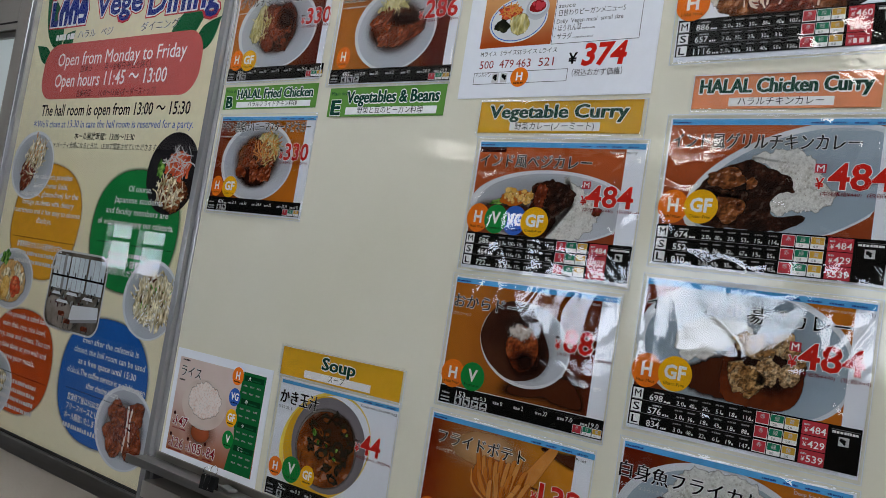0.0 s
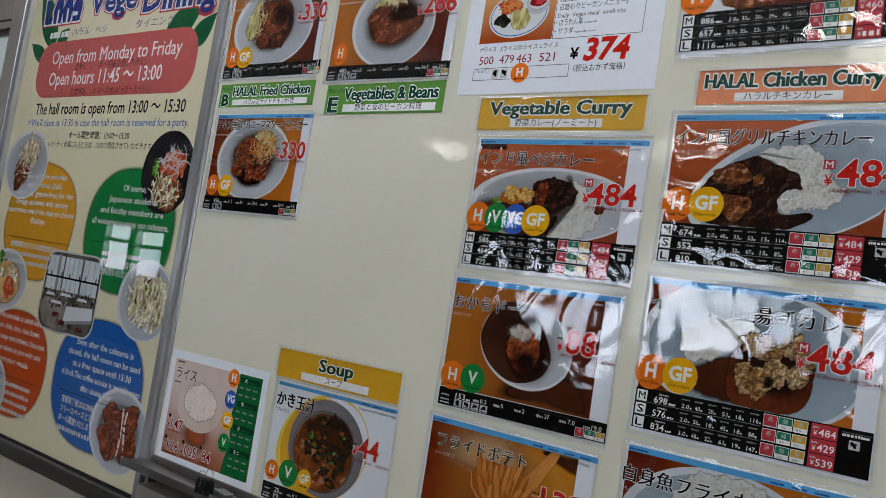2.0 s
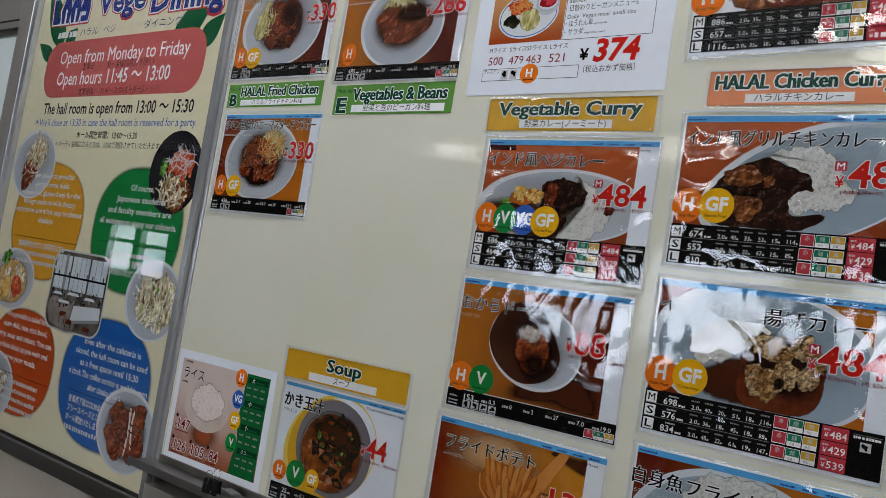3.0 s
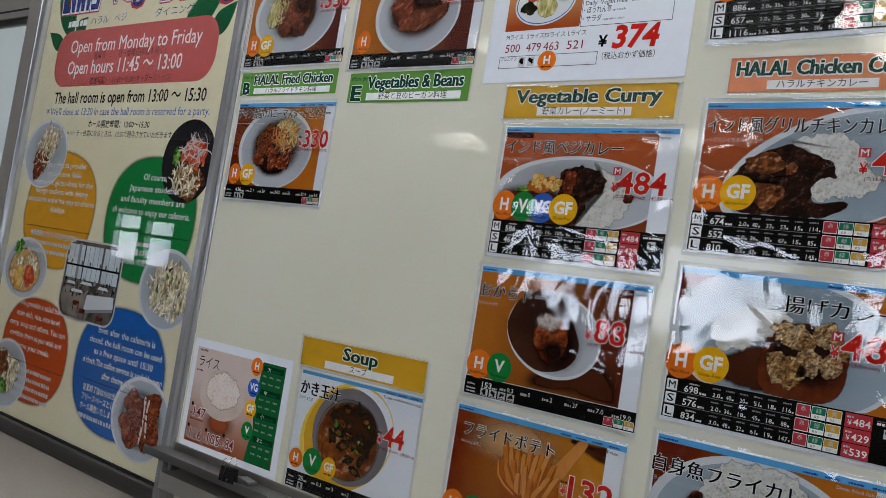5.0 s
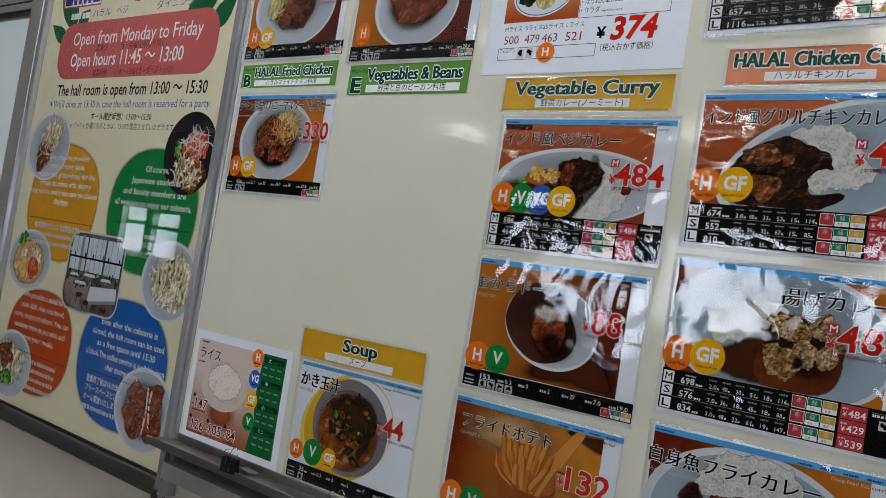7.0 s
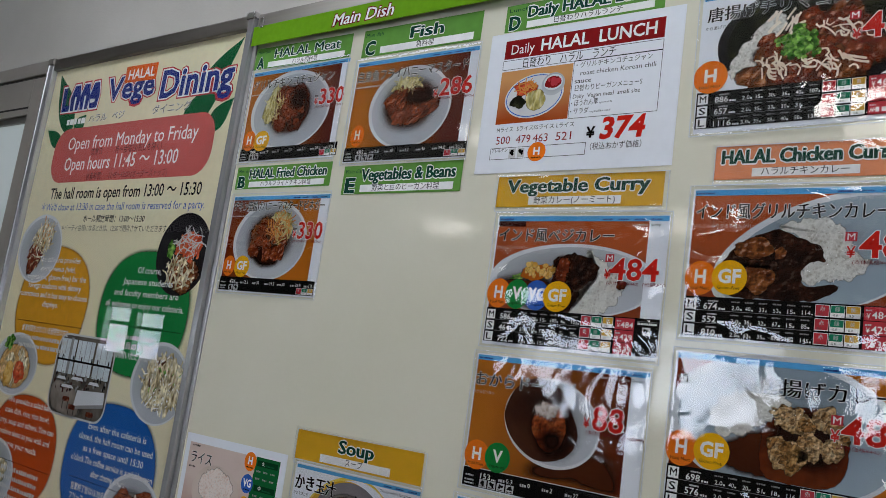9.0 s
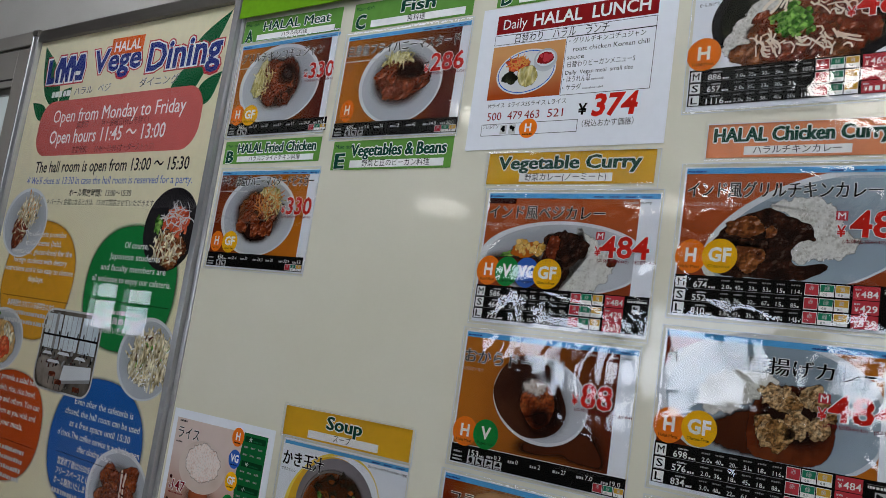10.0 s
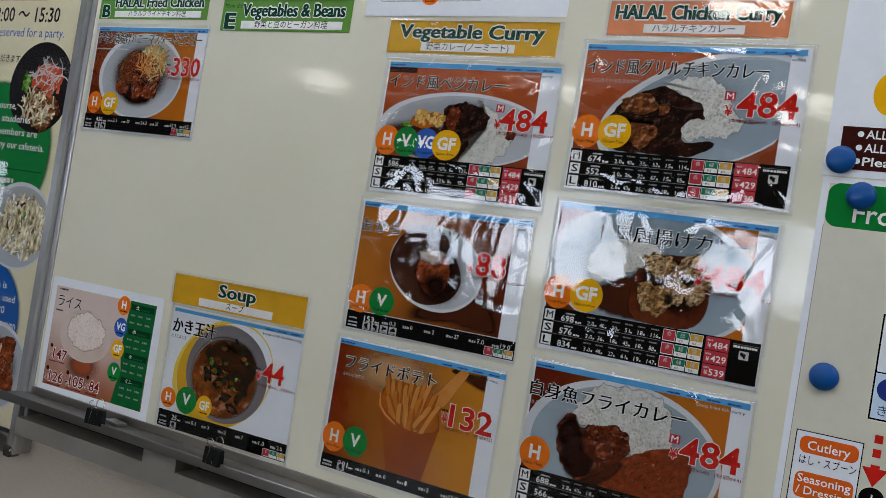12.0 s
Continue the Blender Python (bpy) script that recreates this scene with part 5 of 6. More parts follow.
S.shape("sauce_shade", [(128, 84), (170, 70), (198, 112), (184, 142), (150, 146), (126, 124)], DARKSAUCE, 4.3, 30)
S.blob("doughnut_ball", 150, 104, 31, 38, DOUGHNUT, 5, 19, 0.06, -14)
S.blob("doughnut_shade", 158, 124, 28, 24, DARKSAUCE, 5.3, 21, 0.06, rim=0.2)
S.blob("powdered_sugar", 143, 80, 24, 17, POWDER, 5.6, 20, 0.25, rim=0.3)
table_one(S, "153", ["0.3", "0", "2", "27", "7.0", "19.0"], 4, 185, 213)
price(S, "88", 220, 97, 34, 50, yen=(206, 96), tax=(212, 104, 90))
badge(S, "H", 28, 164, 23, 23)
badge(S, "V", 67, 163, 23, 23, 14.6)

# chips
S = card("menu_card", -0.004, 1.132, 304, 222, 0.0, "glossy laminated menu card with a photo of chips", G2, 6, wave=1.2)
card_base(S, "フライドポテト", fade("photo_deep_orange", "7e2608", "cc8626", 0, 0.0, 0.26), 198, 166, "|Fries", 40, 272, 24, 50, "ふらいどぽてと")
S.blob("steam_light", 116, 46, 92, 44, GLOWPATCH, 1.6, 3, 0.1, rim=0.1, label="pale light patch in the photo")
S.ellipse("cup_inside", 153, 102, 56, 22, CUPM, 2, turn=11)
S.shape("chips", [(98, 84), (112, 56), (150, 54), (186, 58), (204, 90), (200, 118), (140, 122), (106, 106)], FRIES_DARK, 2.4, 10)
tips = [(106, 50), (118, 60), (130, 54), (141, 62), (151, 52), (162, 60), (172, 54), (182, 50), (192, 66), (201, 80), (124, 74), (146, 78), (168, 76), (186, 84), (112, 82), (135, 90), (158, 94), (178, 98)]
for k, (x, y) in enumerate(tips):       # each chip runs from its tip down towards the cup's mouth
    fx, fy = 150 + (x - 150) * 0.55 + 4 * math.sin(k * 2.4), 120 + 5 * math.sin(k * 1.7)
    l = math.hypot(fx - x, fy - y)
    nx_, ny_ = (fy - y) / l * 5.2, -(fx - x) / l * 5.2
    chip = S.shape("chip", [(x - nx_, y - ny_), (x + nx_, y + ny_), (fx + nx_, fy + ny_), (fx - nx_, fy - ny_)], (FRIES, FRIES_LIGHT)[k % 2], 2.7 + k * 0.08, 3.5)
    S.shape("chip_side", [(x + nx_ * 0.4, y + ny_ * 0.4), (x + nx_, y + ny_), (fx + nx_, fy + ny_), (fx + nx_ * 0.4, fy + ny_ * 0.4)], FRIES_DARK, 2.74 + k * 0.08, 3.5, chip)
S.shape("chip", [(186, 74), (205, 44), (230, 14), (243, 17), (228, 46), (206, 80)], FRIES_LIGHT, 2.5, 4)
S.shape("dark_corner", [(214, 18), (250, 17), (276, 17), (276, 38), (250, 34)], SHADE, 2.3, 8, limit=(272, 60))
rim = [(98 + 108 * t_, 92 + 26 * t_ + 18 * math.sin(math.pi * t_)) for t_ in [i_ / 12 for i_ in range(13)]]
cup = S.poly("paper_cup", rim + [(190, 196), (128, 196)], CUPM, 5)
S.poly("cup_rim", [(96, 78), (98, 78), (101, 96), (113, 108), (132, 119), (132, 122), (110, 111), (98, 98)], FRIES_LIGHT, 5.6, cup)
table_one(S, "201", ["0.1", "0", "1", "2", "15.0", "17.0"], 1, 194, 216, 300)
price(S, "132", 221, 101, 33, 72, yen=(208, 98), tax=(212, 108, 84))
badge(S, "H", 25, 165, 22, 24)
badge(S, "V", 65, 164, 23, 24, 14.6)

# grilled chicken curry
S = card("menu_card", 0.334, 1.625, 313, 222, 0.0, "glossy laminated menu card with a photo of grilled chicken curry", G2, 7, wave=1.2)
card_base(S, "インド風グリルチキンカレー", BG_BROWN, 160, 247, "Indian grilled Chicken Curry|on Rice", 86, 283, reading="いんどふうぐりるちきんかれー")
plate_photo(S, 182, 98, 148, 76, 2, PLATE_RIM, BLUEPLATE, -20, limit=283)
rice(S, [(125, 60), (152, 50), (186, 48), (212, 67), (221, 92), (242, 104), (222, 126), (190, 133), (165, 134), (152, 121), (165, 100), (150, 76)], 4, 24)
S.shape("curry_sauce", [(56, 108), (80, 80), (108, 68), (132, 65), (158, 76), (180, 86), (186, 104), (174, 106), (166, 110), (158, 120), (166, 138), (205, 136), (182, 155), (140, 159), (75, 158), (56, 138)], CURRY, 5, 2.5, seed=25, rough=3, limit=(282, 160))
S.blob("grilled_chicken", 96, 90, 29, 15, GLAZED, 5.6, 27, 0.18, -6)
S.blob("grilled_chicken", 104, 128, 21, 24, GLAZED, 5.8, 28, 0.16, 12)
S.blob("grilled_chicken", 130, 96, 8, 10, GLAZED, 5.9, 29, 0.2, 20)
S.shape("sauce_over_chicken", [(70, 112), (100, 104), (126, 108), (128, 120), (96, 116)], CURRY, 6, 8, seed=4, rough=3)
table_three(S, [("M", "674", ["2.0", "40", "33", "53", "15", "114"]), ("S", "552", ["2.0", "36", "32", "67", "15", "85"]), ("L", "810", ["2.6", "43", "35", "87", "18", "145"])], ["484", "429", "539"])
price(S, "484", 225, 98, 33, 76, "M", yen=(210, 99), tax=(218, 107, 88))
badge(S, "H", 26, 133, 22, 24)
badge(S, "GF", 66, 131, 24, 24, 14.6)

# fried chicken curry
S = card("menu_card", 0.332, 1.394, 309, 224, 0.0, "glossy laminated menu card with a photo of fried chicken curry", G2, 8, wave=1.2)
card_base(S, "インド風唐揚げカレー", BG_ORANGE, 160, 268, "Indian fried chicken curry|(HALAL)", 78, 279, 11, 49, "いんどふうからあげかれー")
plate_photo(S, 147, 92, 146, 92, 2, PLATE_RIM, BLUEPLATE, 4, limit=279)
S.shape("dark_sauce", [(70, 128), (92, 112), (120, 98), (146, 84), (170, 96), (176, 150), (130, 158), (84, 150)], SHADE, 4, 9, seed=30, rough=4, limit=(279, 160))
S.shape("curry_sauce", [(126, 108), (140, 72), (172, 62), (208, 62), (228, 84), (231, 116), (225, 142), (206, 158), (160, 160), (130, 150)], REDCURRY, 4.2, 6, seed=31, rough=2, limit=(279, 160))
rice(S, [(62, 74), (84, 54), (118, 46), (152, 52), (160, 66), (140, 82), (118, 98), (88, 112), (64, 104)], 4.4, 31)
S.blob("piece_shade", 180, 102, 52, 40, DARKSAUCE, 4.7, 70, 0.2, 8, n=48, rim=0.5)
for k, (x, y, rx, ry, turn) in enumerate(((201, 75, 18, 16, 0), (221, 92, 12, 13, 0), (160, 78, 27, 15, 24), (180, 86, 13, 12, 0), (212, 112, 14, 17, 10), (148, 117, 16, 15, 0), (184, 110, 15, 19, -12), (162, 125, 22, 23, 20))):
    piece = S.blob("chicken_piece", x, y, rx, ry, MEAT, 5 + k * 0.14, 70 + k, 0.32, turn, n=56)
    specks(S, x, y, rx * 0.75, ry * 0.75, 7, min(rx, ry) * 0.42, (MEAT, MEAT_DARK)[k % 2], 5.06 + k * 0.14, 90 + k, 0.4, "chicken_crumb")
table_three(S, [("M", "698", ["2.0", "40", "20", "51", "18", "116"]), ("S", "576", ["2.0", "36", "18", "45", "18", "88"]), ("L", "834", ["3.0", "48", "22", "61", "19", "147"])], ["484", "429", "539"])
price(S, "484", 220, 97, 32, 77, "M", yen=(208, 98), tax=(216, 106, 90))
badge(S, "H", 24, 136, 22, 24)
badge(S, "GF", 65, 134, 24, 24, 14.6)

# white fish curry
S = card("menu_card", 0.332, 1.162, 310, 222, 0.4, "glossy laminated menu card with a photo of breaded fish curry", G2, 9, wave=1.1)
card_base(S, "白身魚フライカレー", BG_ORANGE, 166, 221, "Deep fried fish|curry", 78, 279, 5, 54, "しろみざかなふらいかれー")
plate_photo(S, 141, 108, 138, 96, 2, PLATE_RIM, BLUEPLATE, 0, limit=279)
rice(S, [(74, 72), (88, 36), (110, 22), (150, 18), (190, 24), (208, 50), (208, 92), (160, 108), (110, 90)], 4, 33)
S.shape("curry_sauce", [(54, 92), (62, 74), (74, 70), (88, 86), (112, 78), (140, 74), (158, 92), (150, 116), (120, 140), (104, 162), (72, 150), (56, 122)], SAUCE, 5, 4, seed=34, rough=4, limit=(279, 166))
S.shape("dark_sauce", [(56, 92), (72, 74), (86, 92), (98, 120), (112, 134), (100, 160), (72, 146)], DARKSAUCE, 5.2, 16)
specks(S, 122, 98, 26, 16, 14, 10, SAUCE, 5.3, 260, 0.3, "curry_meat")
S.shape("breaded_fish", [(92, 164), (118, 138), (150, 114), (190, 92), (226, 84), (240, 100), (238, 130), (216, 164)], FISHFRY, 6, 5, seed=36, rough=3, limit=(279, 166))
S.shape("fish_side", [(92, 165), (118, 142), (150, 120), (140, 140), (112, 165)], SHADE, 6.1, 12)
S.strips("fish_crumbs", 182, 126, 40, 20, 80, 3.0, 1.6, REDSAUCE, 6.2, 81)
table_three(S, [("M", "688", ["2.8", "40", "18", "", "", ""]), ("S", "566", ["", "", "", "", "", ""]), ("L", "", ["", "", "", "", "", ""])][:2] + [("L", "824", ["", "", "", "", "", ""])], ["484", "429", "539"])
price(S, "484", 223, 99, 33, 77, "M", yen=(210, 98), tax=(216, 108, 88))
badge(S, "H", 26, 137, 23, 24)

# fried chicken bowl
S = card("menu_card", 0.320, 1.924, 312, 226, 0.9, "glossy laminated menu card with a fried chicken bowl", G2, 10, wave=1.2)
card_base(S, "唐揚げチリマヨ丼", PAPER, 160, 196, "", 62, 303, 14, 48, "からあげちりまよどん")
S.ellipse("black_bowl", 166, 92, 134, 84, DARKBOWL, 2)
S.ellipse("bowl_shine", 164, 90, 126, 78, SEAWEED, 2.2)
rice(S, [(50, 130), (62, 104), (84, 76), (112, 52), (128, 62), (112, 100), (86, 138), (62, 146)], 3, 37)
S.blob("sauced_chicken", 170, 112, 84, 50, GLAZED, 3.6, 55, 0.18)
for k, (x, y, r) in enumerate(((98, 144, 38), (150, 144, 36), (196, 140, 38), (226, 108, 40), (206, 74, 34), (156, 74, 28))):
    S.blob("chicken_piece", x, y, r, r * 0.62, SAUCE if k % 2 else GLAZED, 4 + k * 0.15, 38 + k, 0.2, 20 * k)
S.strips("mayonnaise", 108, 134, 26, 20, 16, 26, 2.6, MAYO, 5.4, 42, spread=50, turn=60, curl=2.2)
S.strips("mayonnaise", 188, 134, 42, 18, 20, 24, 2.6, MAYO, 5.4, 43, spread=60, turn=40, curl=2.2)
S.strips("mayonnaise", 204, 92, 36, 22, 12, 24, 2.8, MAYO, 5.4, 46, spread=90, turn=20, curl=2.2)
specks(S, 168, 112, 78, 44, 22, 17, REDSAUCE, 4.9, 280, 0.35, "chicken_piece")
S.strips("mayonnaise", 122, 66, 22, 18, 10, 26, 4, MAYO, 5.5, 49, spread=60, turn=120)
S.blob("spring_onion", 148, 100, 28, 20, HERB, 5.8, 44, 0.3)
specks(S, 148, 99, 34, 26, 34, 4.6, HERB, 6, 120, 0.3, "onion_ring")
table_three(S, [("M", "886", ["2.0", "35", "30", "36", "40", "107"]), ("S", "657", ["2.0", "35", "23", "30", "31", ""]), ("L", "1116", ["3.0", "35", "38", "40", "50", "136"])], ["460", "405", ""])
price(S, "480", 224, 106, 34, 78, "M", yen=(212, 106), tax=(220, 114, 84))
badge(S, "H", 25, 136, 25, 25)

# soup
S = card("menu_card", -0.370, 1.121, 304, 230, 0.7, "menu card with an egg soup photo, standing on the tray", "menu cards standing on the tray", 11, wave=0.7)
s_ = S.rect("top_strip", 9, 8, 300, 15, INK["strip"], 13, label="thin sky-blue strip")
for k in range(3):
    S.bars("strip_writing", 220 + k * 27, 13.5, 18, 2.6, INK["navy"], 13.5, k, s_)
S.letter("english_title", "Soup with beaten egg", 214, 23, 4.8, INK["black"], 13, 84)
S.letter("title", "かき玉汁", 10, 50, 20, INK["black"], 16, 102, 0.012, strike=1.2, halo=0.9)
S.letter("reading", "かきたまじる", 10, 62, 5, INK["black"], 13, 36)
S.ellipse("yellow_swirl", 138, 108, 116, 92, INK["lemon"], 1.2, turn=-28)
S.ellipse("swirl_gap", 142, 107, 110, 86, PAPER, 1.5, turn=-28)
S.ellipse("yellow_swirl", 134, 112, 100, 90, INK["gold"], 1.8, turn=-30)
sb = S.ellipse("soup_bowl", 148, 106, 92, 85, BOWLWALL, 2.4)
S.ellipse("bowl_rim", 144, 112, 79, 74, PLATE_DEEP, 2.7, sb)
S.ellipse("soup", 144, 114, 76, 71, BROTH, 3)
S.blob("egg", 114, 140, 34, 30, BROTH, 3.2, 45, 0.2)
S.blob("dark_broth", 166, 84, 46, 34, DARKBROTH, 3.4, 45, 0.1)
rnd = random.Random(9)
S.shape("dark_broth", [(96, 70), (130, 50), (180, 56), (208, 96), (200, 128), (176, 130), (150, 104), (112, 96)], DARKBROTH, 3.5, 30)
spots = [(108, 78), (132, 66), (158, 60), (182, 76), (200, 98), (148, 88), (174, 98), (120, 104), (196, 122), (160, 118), (186, 144), (134, 126), (150, 150), (172, 166), (104, 118)]
for k, (x, y) in enumerate(spots):
    x, y, q = x + rnd.uniform(-5, 5), y + rnd.uniform(-5, 5), rnd.uniform(11, 17)
    ring = S.blob("seaweed_ring", x, y, q, q * 0.62, SEAWEED, 4 + k * 0.08, 140 + k, 0.35, 30 * k, n=32)
    S.blob("ring_hole", x, y + 1, q * 0.5, q * 0.28, BROTH if k % 2 else DARKBROTH, 4.04 + k * 0.08, 160 + k, 0.3, parent=ring, n=20)
S.strips("egg_threads", 132, 122, 50, 44, 22, 22, 2.4, BROTH, 3.6, 71, spread=80, turn=40)
specks(S, 150, 92, 54, 44, 7, 4.5, HERB, 5.8, 160, 0.3, "onion_slice")
table_one(S, "25", ["0.3", "3", "2", "7", "1.0", "2.0"], 1, 194, 224, 300)
price(S, "44", 227, 101, 33, 46, yen=(214, 100), tax=(218, 110, 82))
badge(S, "H", 25, 171, 18, 18)
badge(S, "V", 68, 168, 24, 24, 14.6)
badge(S, "GF", 111, 170, 18, 19, 15.2)

# rice
S = card("menu_card", -0.696, 1.119, 305, 231, 0.6, "white menu card with a rice photo, standing on the tray", "menu cards standing on the tray", 12, pouch=False)
S.rect("photo", 14, 17, 288, 214, BG_PINK, 1)
S.bars("english_title", 24, 24, 24, 4, INK["black"], 13, 2)
S.letter("title", "ライス", 24, 55, 19, INK["black"], 16, 68, 0.008, edge=INK["white"], rim=0.02)
S.bars("reading", 22, 66, 20, 3.4, INK["black"], 13, 4)
S.ellipse("table_reflection", 116, 160, 60, 40, photo("photo_table_gloss", [(0.3, "8a3f1e"), (0.7, "a4583a")], 8, 2, soft=1.0, ragged=0.0), 1.6, rim=0.2)
rb = S.ellipse("rice_bowl", 114, 103, 72, 51, photo("photo_pale_bowl", [(0.3, "c9b3a6"), (0.7, "dccbc0")], 12, 2), 3)
rice(S, [(62, 96), (74, 72), (100, 58), (130, 60), (158, 74), (168, 98), (150, 122), (112, 132), (78, 122)], 4, 47, mat=photo("photo_warm_rice", [(0.2, "cfa48e"), (0.4, "e0c8bc"), (0.6, "eee0d8")], 50, 5, 210, soft=0.5, ragged=0.2))
pn = S.poly("green_panel", [(222, 16), (289, 16), (286, 214), (208, 214), (214, 180), (222, 150), (214, 110), (218, 60)], INK["tablegreen"], 2, label="green panel of nutrition values")
for k, m_ in enumerate(("大", "中", "小", "ミニ")):
    y = 30 + k * 46
    S.rect("panel_bar", 226, y - 8, 284, y + 3, INK["leafdark"], 2.4, pn)
    S.letter("portion_name", m_, 238, y + 1, 6.5, INK["white"], 2.8, parent=pn)
    S.bars("panel_row", 250, y + 1, 24, 3, INK["leaf"], 2.8, k, pn)
    for r_ in range(2):
        for c_ in range(3):
            S.bars("panel_value", 226 + c_ * 20, y + 14 + r_ * 14, 12, 3.6, INK["grey"], 2.8, k + r_ + c_, pn)
            S.bars("panel_label", 226 + c_ * 20, y + 8 + r_ * 14, 14, 2.4, INK["leaf"], 2.8, k + r_ + c_, pn)
for body, x, y, w in (("147", 29, 160, 44), ("126", 27, 205, 44), ("105", 86, 204, 44), ("84", 143, 203, 31)):
    p_ = S.letter("price", body, x + 4, y, 20, INK["wine"], 16, w - 4, 0.015, edge=INK["white"], rim=0.04)
    S.letter("yen_sign", "¥", x - 8, y, 11, INK["wine"], 16, 9, 0.01, edge=INK["white"], parent=p_)
    S.ellipse("portion_dot", x - 3, y - 24, 4, 4, INK["brown"], 16, p_, n=16)
    S.bars("tax_line", x - 4, y + 7, w, 3, INK["wine"], 16, 2, p_)
for kind, y in (("H", 28), ("VG", 70), ("GF", 112), ("V", 155)):
    badge(S, kind, 206, y, 17, 18)

# daily lunch sheet
S = card("lunch_notice", -0.054, 1.910, 354, 254, 0.3, "white paper lunch notice with a dark red heading bar", "", 13, pouch=False)
h_ = S.rect("heading_bar", 32, 15, 323, 49, INK["darkred"], 1, label="dark red heading bar")
S.letter("heading", "Daily", 45, 41, 18, INK["white"], 2, 46, 0.0, parent=h_)
S.letter("heading", "HALAL", 104, 41, 21, INK["white"], 2, 90, 0.02, parent=h_)
S.letter("heading", "LUNCH", 212, 41, 21, INK["white"], 2, 98, 0.02, parent=h_)
for x0, y0, x1, y1 in ((31, 51.5, 323, 69), (171, 69, 323, 168), (28, 209.5, 209, 230)):
    fr_ = S.rect("ruled_box", x0, y0, x1, y1, INK["black"], 1)
    S.rect("box_inside", x0 + 0.8, y0 + 0.8, x1 - 0.8, y1 - 0.8, PAPER, 1.4, fr_)
S.letter("japanese_heading", "日替わり　ハラル　ランチ", 72, 66.5, 12.5, INK["black"], 2, 172)
ph = S.rect("photo", 31, 72, 170, 167, fade("photo_warm_cloth", "a8471a", "d49a62", 2, -0.165, -0.085), 1)
S.ellipse("plate", 101, 121, 57, 39, PLATE_RIM, 2, turn=-6)
S.ellipse("plate_pattern", 101, 121, 54, 36.5, INK["badge_blue"], 2.2, turn=-6)
S.ellipse("plate_well", 101, 121, 52.5, 35, PLATE_RIM, 2.4, turn=-6)
S.blob("carrot_salad", 82, 106, 24, 14, TOMATO, 3, 49, 0.25)
S.strips("shredded_carrot", 84, 104, 22, 11, 30, 14, 1.8, FRIES_LIGHT, 3.3, 50)
S.blob("leafy_side", 72, 130, 16, 11, SEAWEED, 3.2, 51, 0.25)
S.blob("potato_salad", 105, 128, 20, 18, SHREDS, 3.6, 52, 0.14)
S.ellipse("dessert_cup", 136, 104, 22, 20, PLATE, 3.2)
S.ellipse("cup_inside", 136, 101, 18, 14, PLATE_RIM, 3.4)
S.blob("berries", 136, 101, 14, 10, INK["darkred"], 3.5, 53, 0.15)
specks(S, 135, 98, 13, 8, 8, 4, INK["cherry"], 3.8, 180, 0.2, "berry")
for body, x, y, w, hh in (("・グリルチキンコチュジャン", 176, 81, 131, 8), ("roast chicken Korean chili", 185, 95, 129, 8), ("sauce", 176, 108, 30, 7.5), ("日替わりビーガンメニューS", 178, 121, 116, 8),
                          ("Daily  Vegan meal  small size", 176, 134, 116, 7), ("・ほうれん草", 174, 146.5, 48, 8.5), ("・サラダ", 174, 160, 33, 8)):
    S.letter("dish_line", body, x, y, hh, INK["black"], 2, w)
S.letter("dish_line", "spinach", 224, 146, 3.4, INK["black"], 2, 22)
S.letter("dish_line", "vegetables salad", 209, 160, 3.2, INK["black"], 2, 36)
for body, num, x in (("Mライス", "500", 36), ("Sライス", "479", 76), ("SSライス", "463", 109), ("Lライス", "521", 152)):
    S.letter("portion_name", body, x, 181, 7, INK["black"], 2, 32 if len(body) < 5 else 38)
    S.letter("portion_price", num, x + 1, 203, 14, INK["darkred"], 2, 28)
S.letter("price", "374", 231, 205, 34, INK["red"], 3, 76, 0.035, 0.12, label="large red price")
S.letter("yen_sign", "¥", 207, 202, 17, INK["black"], 3, 16, 0.03)
S.letter("tax_note", "（税込おかず価格）", 217, 222, 9, INK["black"], 2, 86)
S.letter("allergen_title", "アレルゲン", 31, 217, 6, INK["black"], 2, 31)
for k in range(2):
    ic = S.rect("allergen_icon", 66 + k * 17, 212, 79 + k * 17, 228, INK["palegrey"], 2)
    S.blob("allergen_sign", 72.5 + k * 17, 218, 4, 4, INK["black"], 2.4, k, 0.5, parent=ic)
badge(S, "H", 120, 220, 17, 16.5, 4)


